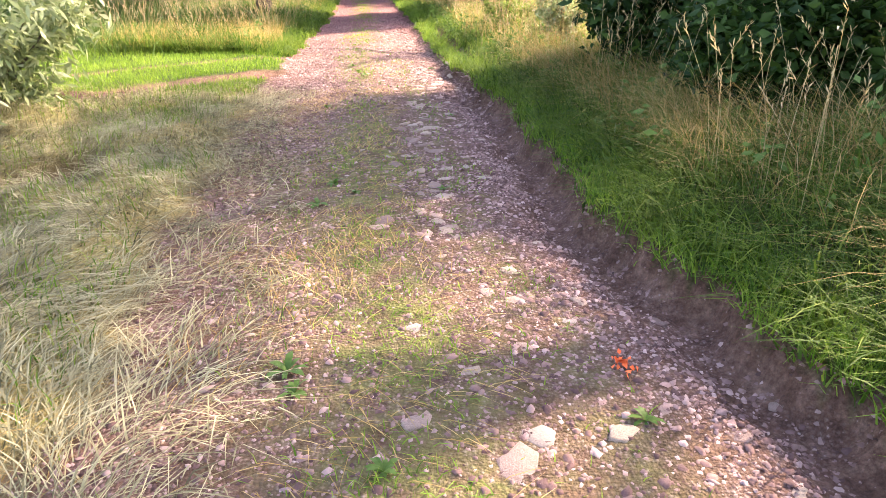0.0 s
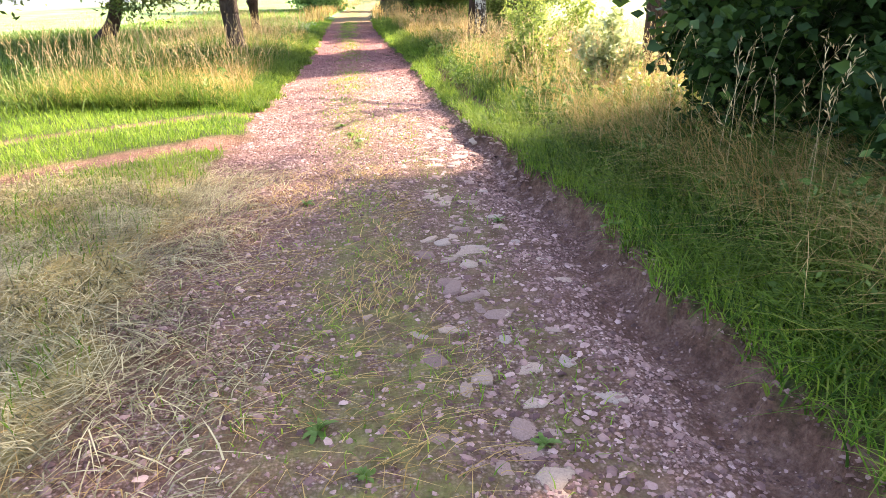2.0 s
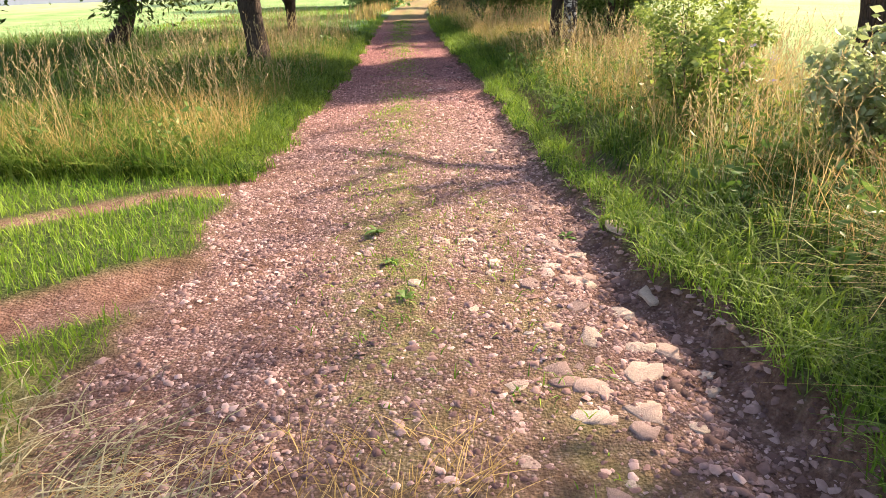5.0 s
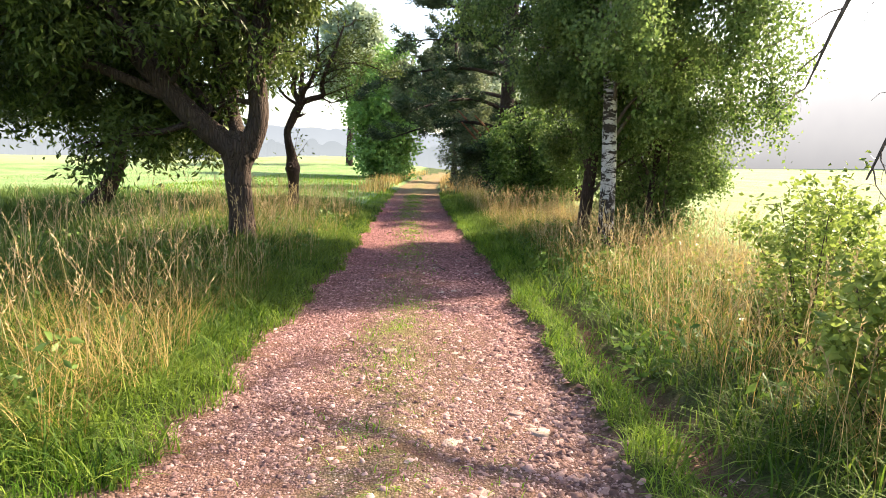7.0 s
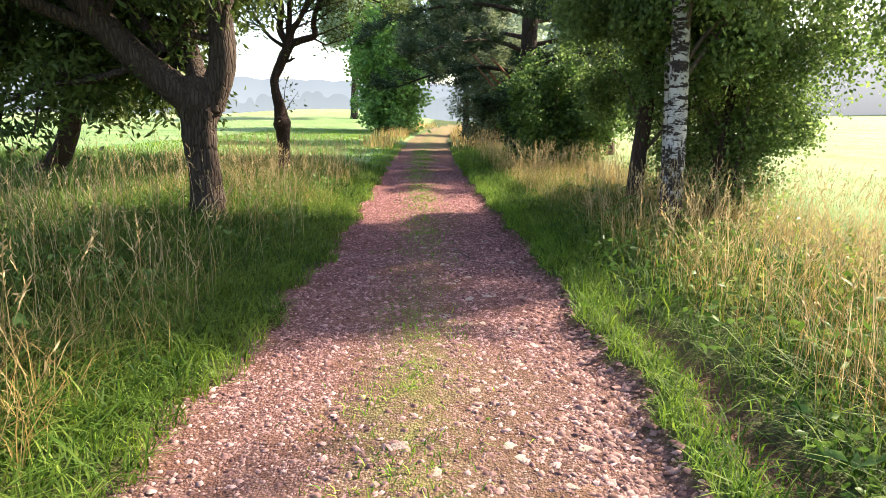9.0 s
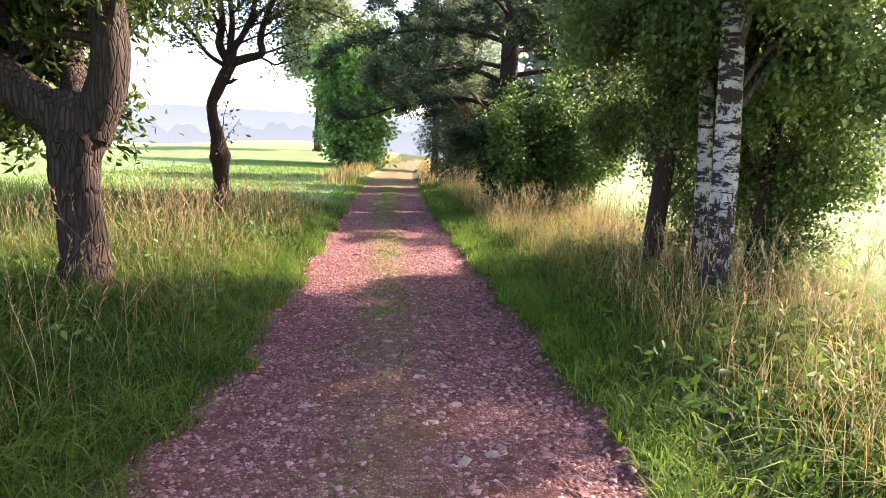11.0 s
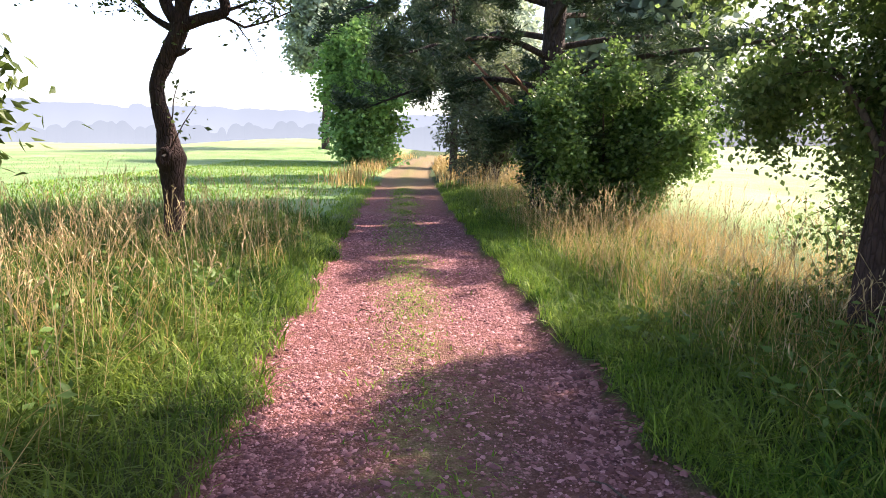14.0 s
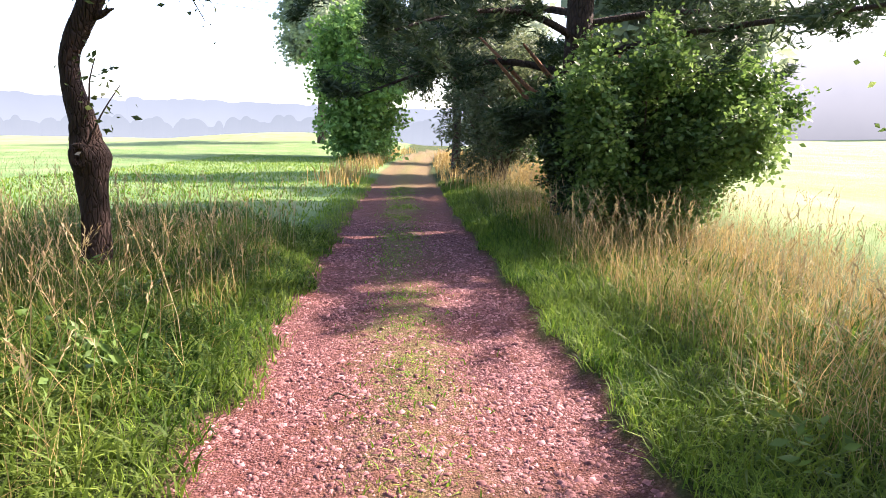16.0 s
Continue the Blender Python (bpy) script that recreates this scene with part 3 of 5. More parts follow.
# old willow: stout trunk, a burr at the fork, one limb upright and one far out
tree("willow_tree", base_at(-3.78, 20.5), "old willow with a stout forked trunk in long grass", 11,
     [(0.02, 0, 0, 0.31), (0, 0, 0.35, 0.23), (-0.03, 0, 0.9, 0.2), (-0.05, 0, 1.35, 0.22), (-0.03, 0, 1.65, 0.28), (0.0, 0.02, 1.95, 0.2)],
     [[(0.08, 0, 1.6, 0.2), (0.28, 0, 2.2, 0.17), (0.2, 0.1, 3.1, 0.16), (0.38, 0.1, 4.4, 0.13), (0.5, 0.3, 6.5, 0.06)],
      [(-0.1, 0, 1.65, 0.22), (-0.8, -0.1, 2.2, 0.19), (-1.6, -0.2, 3.1, 0.17), (-2.3, -0.3, 4.3, 0.14), (-3.1, -0.3, 6.0, 0.06)],
      [(-0.05, 0.1, 1.8, 0.13), (-0.6, 0.9, 2.9, 0.11), (-1.2, 1.5, 4.6, 0.07), (-1.4, 2.0, 6.2, 0.04)],
      [(-1.6, -0.2, 3.1, 0.1), (-1.9, -1.2, 4.0, 0.08), (-2.6, -2.0, 4.6, 0.05), (-3.2, -2.6, 4.8, 0.02)],
      [(-0.5, 0.1, 2.2, 0.08), (-1.4, 0.9, 3.0, 0.07), (-2.8, 1.6, 3.4, 0.05), (-4.2, 2.0, 3.3, 0.02)],
      [(0.25, 0.05, 3.3, 0.08), (-0.3, -0.5, 4.4, 0.06), (-0.9, -0.9, 5.3, 0.04), (-1.4, -1.1, 5.9, 0.02)],
      [(-1.0, -0.1, 2.4, 0.1), (-2.2, -0.7, 2.9, 0.08), (-3.6, -1.0, 3.4, 0.06), (-5.0, -1.2, 3.3, 0.03)],
      [(0.15, 0.2, 2.6, 0.06), (0.5, 0.6, 3.6, 0.05), (0.8, 0.9, 4.8, 0.03), (1.1, 1.1, 5.8, 0.015)],
      [(-0.3, 0.1, 1.9, 0.06), (-0.8, 0.8, 2.5, 0.05), (-1.5, 1.3, 2.7, 0.035), (-2.2, 1.5, 2.1, 0.02)],
      [(-1.3, -0.1, 2.7, 0.08), (-1.2, 0.7, 3.6, 0.06), (-0.8, 1.2, 4.4, 0.04), (-0.5, 1.3, 5.2, 0.02)],
      [(-2.0, -0.2, 3.7, 0.08), (-2.8, -0.9, 3.9, 0.06), (-3.7, -1.3, 3.8, 0.04), (-4.4, -1.5, 3.5, 0.02)]],
     dict(shown=1.0, steps=(4, 3, 2), wander=0.22, rise=(0.12, -0.12, -0.3), kids=(9, 6), angle=(0.6, 1.25), ratio=0.42),
     M_WILLOW_BARK, M_WILLOW_LEAF, 190, 0.135, 0.2, 0.6, 0.32, 0.16)

# leaning tree further back in the meadow
tree("leaning_tree", base_at(-8.9, 25.2), "dark leaning tree with low hanging foliage", 12,
     [(0, 0, 0, 0.3), (0.2, 0, 0.25, 0.24), (0.62, 0, 0.8, 0.2), (0.85, 0, 1.6, 0.18), (0.9, 0, 2.6, 0.16), (1.0, 0, 3.6, 0.13)],
     [[(0.9, 0, 2.4, 0.12), (1.6, -0.5, 3.4, 0.1), (2.2, -0.9, 4.8, 0.06), (2.5, -1.2, 6.0, 0.03)],
      [(0.88, 0, 2.2, 0.1), (0.0, -0.6, 2.8, 0.09), (-1.2, -1.0, 3.8, 0.06), (-2.2, -1.2, 4.6, 0.03)],
      [(0.95, 0, 3.4, 0.11), (0.7, 0.3, 4.8, 0.09), (0.6, 0.5, 6.2, 0.06), (0.4, 0.4, 7.4, 0.03)],
      [(0.9, 0, 2.3, 0.06), (1.6, -0.8, 2.8, 0.05), (2.5, -1.2, 2.7, 0.03), (3.1, -1.5, 2.2, 0.02)],
      [(0.88, 0, 2.4, 0.07), (-0.4, -1.2, 3.1, 0.06), (-2.0, -2.0, 3.1, 0.04), (-3.2, -2.4, 2.5, 0.02)],
      [(0.9, 0, 2.8, 0.07), (0.6, -1.2, 3.5, 0.06), (0.8, -2.4, 3.5, 0.04), (1.3, -3.2, 2.9, 0.02)]],
     dict(steps=(4, 3, 2), wander=0.22, rise=(0.05, -0.2, -0.4), kids=(9, 6), angle=(0.6, 1.25), ratio=0.44),
     M_PLUM_BARK, M_WILLOW_LEAF, 130, 0.15, 0.26, 0.5, 0.42, 0.12)

# slender crooked plum with a hollow knot
tree("plum_tree", base_at(-4.32, 26.8, 0.05), "slender crooked plum tree with a hollow knot and sparse leaves", 13,
     [(0.0, 0, 0, 0.191), (0.0, 0, 0.3, 0.145), (0.006, 0, 0.75, 0.133), (0.006, 0, 1.05, 0.149), (-0.012, 0, 1.26, 0.187), (-0.045, 0, 1.44, 0.145), (-0.065, 0, 1.66, 0.124), (-0.143, 0, 1.96, 0.098), (-0.165, 0, 2.2, 0.090), (-0.076, 0, 2.42, 0.100), (0.045, 0, 2.66, 0.110), (0.14, 0, 2.87, 0.108), (0.17, 0, 3.08, 0.100)],
     [[(0.14, 0, 2.95, 0.085), (-0.04, 0.05, 3.28, 0.075), (0.0, 0.1, 3.67, 0.06), (-0.05, 0.1, 4.1, 0.045), (-0.2, 0.1, 5.2, 0.015)],
      [(0.18, 0, 2.95, 0.09), (0.45, 0, 3.04, 0.075), (0.73, 0, 3.14, 0.07), (0.7, 0, 3.4, 0.06), (0.84, -0.1, 3.8, 0.05), (1.02, -0.1, 4.2, 0.04), (1.3, -0.1, 5.0, 0.02)],
      [(0.17, 0, 3.0, 0.08), (0.16, 0.05, 3.3, 0.065), (0.17, 0.1, 3.7, 0.055), (0.12, 0.15, 4.3, 0.04), (0.2, 0.2, 5.2, 0.02)],
      [(0.2, 0, 3.05, 0.08), (0.26, -0.05, 3.22, 0.065), (0.45, -0.1, 3.5, 0.055), (0.62, -0.1, 3.95, 0.045), (0.6, -0.15, 4.6, 0.03), (0.7, -0.2, 5.3, 0.015)],
      [(0.06, 0, 2.9, 0.05), (-0.25, 0.0, 3.1, 0.035), (-0.55, -0.1, 3.5, 0.028), (-0.95, -0.1, 3.67, 0.02), (-1.45, -0.1, 3.6, 0.012)],
      [(0.8, -0.05, 3.7, 0.04), (1.2, 0.1, 3.95, 0.03), (1.7, 0.2, 4.0, 0.022), (2.3, 0.1, 3.8, 0.012)],
      [(-0.02, 0.08, 3.5, 0.045), (-0.35, 0.3, 4.0, 0.035), (-0.8, 0.4, 4.3, 0.025), (-1.3, 0.4, 4.5, 0.012)],
      [(0.3, 0.05, 3.3, 0.045), (0.5, 0.6, 3.9, 0.035), (0.9, 0.9, 4.4, 0.025), (1.4, 1.0, 4.7, 0.012)],
      [(0.03, 0, 2.6, 0.05), (0.17, -0.05, 2.6, 0.04), (0.27, -0.08, 2.64, 0.022), (0.33, -0.08, 2.66, 0.006)],
      [(0.15, -0.05, 2.62, 0.014), (0.19, -0.06, 2.72, 0.011), (0.2, -0.06, 2.84, 0.008), (0.19, -0.06, 2.95, 0.004)],
      [(0.05, -0.15, 1.4, 0.014), (0.12, -0.18, 1.52, 0.01), (0.24, -0.2, 1.72, 0.007), (0.4, -0.2, 1.95, 0.004)],
      [(0.0, -0.12, 1.6, 0.012), (0.08, -0.15, 1.8, 0.009), (0.1, -0.15, 2.0, 0.007), (0.16, -0.15, 2.2, 0.004)]],
     dict(steps=(4, 3, 2), wander=0.3, rise=(0.25, 0.1, 0.0), kids=(8, 5), angle=(0.4, 1.1), ratio=0.42, shown=1.0),
     M_PLUM_BARK, M_PLUM_LEAF, 26, 0.08, 0.1, 0.3, 0.5, 0.13)

plum = [o for o in scene.collection.objects if o.name == "plum_tree"][0]
pl = Plant(14)
a = np.linspace(0, 2 * math.pi, 15)
pl.tube(np.stack([-0.03 + np.cos(a) * 0.055, np.full(15, -0.185) + 0.02 * np.cos(a), 1.29 + np.sin(a) * 0.09], 1), np.full(15, 0.032), 6, 0.2)
part("knot", pl.take("knot", M_PLUM_BARK), plum, "swollen dark lip of a hollow knot")
# Pale patch painted in for the daylight that shows through the knot.
hollow = leaf_mesh("hollow", np.array([(-0.05, -0.215, 1.3)]), 0.085, M_KNOT_LIGHT, -1.5, 0.6, np.random.default_rng(3))
part("hollow", hollow, plum, "pale patch painted as light through the knot hole")

# the two birches and the dark trunks behind them
BIRCH = dict(steps=(4, 3, 2), wander=0.16, rise=(-0.2, -0.55, -0.95), kids=(9, 7), angle=(0.5, 1.2), ratio=0.42)


def birch_limbs(seed, top, n, reach, low, lean=0.0):
    r = np.random.default_rng(seed)
    out = []
    for i in range(n):
        z = low + (top - low) * (i / n) ** 0.9
        a = i * 2.4 + r.uniform(-0.4, 0.4)
        k = reach * (1.1 - 0.55 * i / n) * r.uniform(0.75, 1.15)
        dx, dy = math.cos(a) * k + lean * k, math.sin(a) * k
        out.append([(0, 0, z, 0.034), (dx * 0.35, dy * 0.35, z + 0.5 * k, 0.024), (dx * 0.75, dy * 0.75, z + 0.72 * k, 0.016), (dx, dy, z + 0.55 * k, 0.008)])
    return out


tree("birch_tree", base_at(2.4, 20.85), "silver birch with black-scarred white bark and drooping twigs", 21,
     [(0, 0, 0, 0.2), (0.02, 0, 0.4, 0.145), (0.0, 0, 1.2, 0.13), (-0.05, 0.03, 2.6, 0.118), (-0.12, 0.05, 4.5, 0.1), (0.16, 0.1, 7.0, 0.06), (0.2, 0.1, 8.6, 0.02)],
     birch_limbs(5, 7.2, 22, 2.1, 2.0, 0.12) + birch_limbs(15, 6.0, 12, 0.85, 2.2, 0.0), BIRCH, M_BIRCH_BARK, M_BIRCH_LEAF, 62, 0.066, 0.14, 0.7, 0.72, 0.05, M_TWIG, group="birches")
tree("birch_tree", base_at(2.68, 21.85), "second silver birch, thinner, close behind the first", 22,
     [(0, 0, 0, 0.14), (-0.02, 0, 0.5, 0.095), (-0.08, 0, 1.6, 0.083), (-0.18, 0, 3.2, 0.075), (-0.2, 0.05, 5.5, 0.06), (-0.3, 0.1, 7.6, 0.02)],
     birch_limbs(6, 7.0, 14, 2.1, 1.8, 0.2) + birch_limbs(16, 5.0, 7, 0.8, 2.2, 0.0), BIRCH, M_BIRCH_BARK, M_BIRCH_LEAF, 68, 0.066, 0.14, 0.7, 0.72, 0.05, M_TWIG, group="birches")
tree("young_ash", base_at(2.47, 22.85), "dark slim trunk with dense low leaves beside the birches", 23,
     [(0, 0, 0, 0.16), (0.0, 0, 0.5, 0.13), (0.05, 0, 1.5, 0.12), (0.12, 0, 3.0, 0.1), (0.2, 0, 5.0, 0.05), (0.2, 0, 6.4, 0.02)],
     birch_limbs(8, 5.8, 12, 1.15, 0.9, 0.25), BIRCH, M_PLUM_BARK, M_BIRCH_LEAF, 90, 0.06, 0.14, 0.6, 0.7, 0.08, M_TWIG)
tree("young_ash", base_at(3.55, 22.4), "dark leaning stem with hanging leaves in the birch clump", 24,
     [(0, 0, 0, 0.1), (0.03, 0, 0.5, 0.075), (0.12, 0, 1.5, 0.065), (0.22, 0, 3.0, 0.05), (0.35, 0, 5.0, 0.02)],
     birch_limbs(9, 4.6, 8, 1.2, 0.9, 0.1), BIRCH, M_PLUM_BARK, M_BIRCH_LEAF, 80, 0.058, 0.14, 0.6, 0.7, 0.08, M_TWIG)


# pine with level boughs
def pine():
    at = base_at(1.62, 32.5)
    root = thing("pine_tree", at, "tall dark pine with level needled boughs and bare lower limbs", "tree")
    pl = Plant(31)
    run = spline(np.array([(0, 0, 0, 0.34), (0, 0, 0.6, 0.28), (0.02, 0, 2, 0.26), (0.05, 0, 4.5, 0.23), (0.1, 0, 7.5, 0.17), (0.1, 0, 10.5, 0.06)]), 30)
    pl.tube(run[:, :3], run[:, 3], 14, 0.1)
    part("trunk", pl.take("trunk", M_PINE_BARK), root)
    r = pl.r
    cfg = dict(steps=(4, 3), wander=0.16, rise=(0.05, 0.18), kids=(10,), angle=(0.5, 1.0), ratio=0.36, flat=0.5)
    for i in range(34):
        z = 2.5 + 7.4 * (i / 34)
        a = i * 2.4 + 0.5
        k = (4.6 - 0.28 * (z - 2.5)) * r.uniform(0.75, 1.08) * (1.4 if math.cos(a) > 0.5 and z < 5.5 else 1.05)
        d = np.array((math.cos(a), math.sin(a)))
        sag = -0.35 if math.cos(a) < -0.3 and z < 4.5 else 0.1
        pts = np.array([(0, 0, z), (*d * k * 0.3, z + 0.25), (*d * k * 0.65, z + 0.25 + sag * 0.5), (*d * k, z + 0.15 + sag * 1.6)])
        lm = spline(pts, 14)
        pl.tube(lm, np.linspace(0.075, 0.015, 14), 6, 0.05)
        pl.bear(lm, k, 0.03, cfg)
        part("limb", pl.take("limb", M_PINE_BARK), root)
    for a, z, k in ((4.1, 2.2, 1.9), (4.4, 1.8, 1.8), (4.7, 2.3, 2.1), (5.2, 1.9, 1.9), (4.5, 1.2, 1.3), (5.0, 1.2, 1.4), (5.6, 2.4, 2.0)):
        d = np.array((math.cos(a), math.sin(a)))
        lm = spline(np.array([(0, 0, z), (*d * k * 0.4, z + 0.1), (*d * k * 0.75, z - 0.15), (*d * k, z - 0.5)]), 12)
        pl.tube(lm, np.linspace(0.05, 0.012, 12), 6, 0.05)
        pl.bear(lm, k * 1.3, 0.025, cfg)
        part("limb", pl.take("limb", M_PINE_BARK), root)
    tips = pl.tips
    pl.take_twigs(root, M_PINE_BARK)
    pl.twigs = ([], [], 0)
    for i, (a, z, k, rise) in enumerate(((3.5, 1.7, 1.6, 1.2), (2.7, 2.1, 1.9, 1.4), (3.9, 2.4, 1.5, 0.7), (-0.2, 1.9, 1.5, 1.0), (0.4, 2.5, 1.3, 0.9))):
        pl.tips = []
        dx, dy = math.cos(a), math.sin(a)
        lm = spline(np.array([(0, 0, z), (dx * k * 0.4, dy * k * 0.4, z + rise * 0.25), (dx * k * 0.8, dy * k * 0.8, z + rise * 0.75), (dx * k, dy * k, z + rise)]), 12)
        pl.tube(lm, np.linspace(0.06, 0.02, 12), 6, 0.05)
        part("bare_limb", pl.take("bare_limb", M_PINE_LIMB), root, "reddish bare limb")
    # needles: bunched along the twigs
    base = []
    for t in tips:
        f = r.uniform(0.1, 1.0, 23) * (len(t) - 1.001)
        i = f.astype(int)
        base.append(t[i] + (t[i + 1] - t[i]) * (f - i)[:, None])
    p = np.repeat(np.concatenate(base), 12, axis=0)
    p = p + r.normal(0, 0.07, p.shape)
    part("crown", leaf_mesh("crown", p, 0.17, M_NEEDLE, -0.3, 0.24, r, True), root)


pine()


def shrub(name, at, label, seed, stems, reach, tall, cfg, leaf, each, size, around, wood=M_TWIG, droop=0.3, slim=0.6, spread=0.3, category="bush", group="", stretch=(1, 1)):
    """A many-stemmed bush."""
    root = thing(name, at, label, category, group)
    pl = Plant(seed)
    r = pl.r
    for i in range(stems):
        a = i * 2.4 + r.uniform(-0.5, 0.5)
        k = reach * math.sqrt((i + 0.6) / stems) * r.uniform(0.8, 1.1)
        h = tall * (1.05 - 0.45 * (k / reach) ** 2) * r.uniform(0.8, 1.08)
        dx, dy = math.cos(a) * k * stretch[0], math.sin(a) * k * stretch[1]
        b = spread * r.uniform(0.3, 1)
        pts = np.array([(dx * b * 0.4, dy * b * 0.4, 0), (dx * 0.3, dy * 0.3, h * 0.35), (dx * 0.65, dy * 0.65, h * 0.72), (dx, dy, h)])
        run = spline(pts, 12)
        rad = (0.012 + 0.01 * h) * cfg.get("stout", 1.0)
        pl.tube(run, np.linspace(rad, rad * 0.25, 12), 5, 0.05)
        pl.bear(run, h, rad * 0.6, cfg)
        part("stem", pl.take("stem", wood), root)
    pl.take_twigs(root, wood)
    part("crown", pl.leaves("crown", leaf, each, size, around, droop, slim), root)
    return root


BUSHY = dict(steps=(4, 2, 2), wander=0.2, rise=(0.0, -0.1, -0.2), kids=(8, 5), angle=(0.5, 1.3), ratio=0.36)
THIN = dict(steps=(4, 3), wander=0.2, rise=(0.1, 0.0), kids=(13,), angle=(0.4, 1.1), ratio=0.36, stout=0.4)
shrub("hazel_bush", base_at(2.55, 31.0), "round green hazel bush with dense broad leaves", 41, 22, 2.2, 2.85, dict(BUSHY, **{"from": 0.1}), M_HAZEL_LEAF, 84, 0.09, 0.13, slim=0.7, droop=0.25)
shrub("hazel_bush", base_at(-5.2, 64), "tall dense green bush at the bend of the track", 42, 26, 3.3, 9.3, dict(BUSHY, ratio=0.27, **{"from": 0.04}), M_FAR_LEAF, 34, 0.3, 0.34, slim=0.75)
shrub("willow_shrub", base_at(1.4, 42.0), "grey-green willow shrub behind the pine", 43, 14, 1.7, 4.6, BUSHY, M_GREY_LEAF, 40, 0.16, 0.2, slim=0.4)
shrub("willow_shrub", base_at(2.6, 50.0), "willow shrub along the verge, leaves painted pale for mist", 44, 14, 2.4, 6.5, BUSHY, M_MIST_PALED_LEAF, 34, 0.25, 0.26, slim=0.5)
HANG = dict(BUSHY, rise=(-0.1, -0.5, -0.9), **{"from": 0.1})
shrub("birch_scrub", base_at(3.95, 22.6), "drooping birch scrub beside the birch trunks", 57, 8, 1.2, 2.8, HANG, M_BIRCH_LEAF, 40, 0.06, 0.15, slim=0.7, droop=0.6, spread=0.6)
shrub("birch_scrub", base_at(3.75, 23.9), "leafy birch scrub behind the dark trunks", 58, 10, 1.1, 2.7, HANG, M_BIRCH_LEAF, 44, 0.06, 0.15, slim=0.7, droop=0.6, spread=0.6)
ELDER = dict(BUSHY, kids=(11, 5), ratio=0.26, **{"from": 0.05})
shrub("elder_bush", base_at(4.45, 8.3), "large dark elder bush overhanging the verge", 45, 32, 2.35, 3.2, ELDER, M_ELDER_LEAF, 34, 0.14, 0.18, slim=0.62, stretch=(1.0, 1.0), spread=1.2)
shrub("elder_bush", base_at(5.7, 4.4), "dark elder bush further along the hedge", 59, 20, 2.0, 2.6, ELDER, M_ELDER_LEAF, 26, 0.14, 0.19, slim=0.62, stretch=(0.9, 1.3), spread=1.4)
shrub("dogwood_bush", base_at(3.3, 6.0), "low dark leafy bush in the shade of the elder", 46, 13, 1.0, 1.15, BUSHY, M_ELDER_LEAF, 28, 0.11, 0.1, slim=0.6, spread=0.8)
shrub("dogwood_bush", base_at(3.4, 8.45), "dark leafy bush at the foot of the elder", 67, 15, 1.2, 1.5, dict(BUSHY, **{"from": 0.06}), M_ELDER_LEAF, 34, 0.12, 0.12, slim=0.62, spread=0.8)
shrub("sapling", base_at(2.35, 14.3), "leafy yellow-green sapling among straw-coloured grass", 47, 8, 0.55, 1.5, THIN, M_SHRUB_LEAF, 34, 0.05, 0.04, slim=0.5, group="saplings")
shrub("sapling", base_at(2.7, 11.5), "small pale-leaved sapling in the long grass", 48, 7, 0.4, 1.1, THIN, M_PALE_LEAF, 26, 0.08, 0.035, slim=0.55, group="saplings")
shrub("sapling", base_at(2.0, 12.9), "thin leafy sapling in straw-coloured grass", 49, 6, 0.4, 1.15, THIN, M_SHRUB_LEAF, 26, 0.07, 0.035, slim=0.5, group="saplings")
shrub("sapling", base_at(3.6, 16.0), "bushy yellow-green sapling at the meadow's edge", 50, 8, 0.7, 1.2, THIN, M_SHRUB_LEAF, 35, 0.07, 0.05, slim=0.5, group="saplings")
shrub("willow_shrub", base_at(-4.3, 7.4), "pale narrow-leaved willow shrub beside cut grass", 51, 9, 1.0, 1.7, dict(BUSHY, rise=(-0.1, -0.3, -0.5)), M_PALE_LEAF, 20, 0.14, 0.12, slim=0.26, droop=0.6, spread=0.6)
shrub("willow_shrub", base_at(-4.0, 4.6), "low pale willow scrub beside cut grass", 52, 9, 0.8, 0.9, BUSHY, M_PALE_LEAF, 26, 0.12, 0.09, slim=0.28, droop=0.5, spread=0.6)

# tree on the verge whose bare twigs hang out over the grass
verge_tree = tree("fruit_tree", base_at(4.4, 14.4), "crooked old fruit tree on the verge with bare hanging twigs", 53,
     [(0.15, 0, 0, 0.24), (0.1, 0, 0.5, 0.19), (0.08, 0, 1.1, 0.18), (-0.05, 0, 1.6, 0.17), (-0.15, 0, 2.2, 0.16), (-0.1, 0.1, 3.0, 0.13)],
     [[(-0.12, 0, 2.6, 0.09), (0.1, 1.0, 3.7, 0.07), (0.0, 2.1, 4.4, 0.04), (-0.2, 3.0, 4.7, 0.02)],
      [(-0.1, 0, 2.9, 0.08), (0.9, 0.6, 4.2, 0.06), (1.8, 1.0, 5.2, 0.03), (2.4, 1.2, 5.6, 0.02)]],
     dict(steps=(5, 4, 3), wander=0.22, rise=(0.1, 0.0, -0.2), kids=(8, 5), angle=(0.5, 1.2), ratio=0.4),
     M_PLUM_BARK, M_PLUM_LEAF, 9, 0.1, 0.14, 0.3, 0.6)
pl = Plant(54)
DEAD = dict(shown=1.0, steps=(6, 5, 4), wander=0.3, rise=(-0.35, -0.25, -0.3), kids=(8, 5), angle=(0.4, 1.1), ratio=0.36)
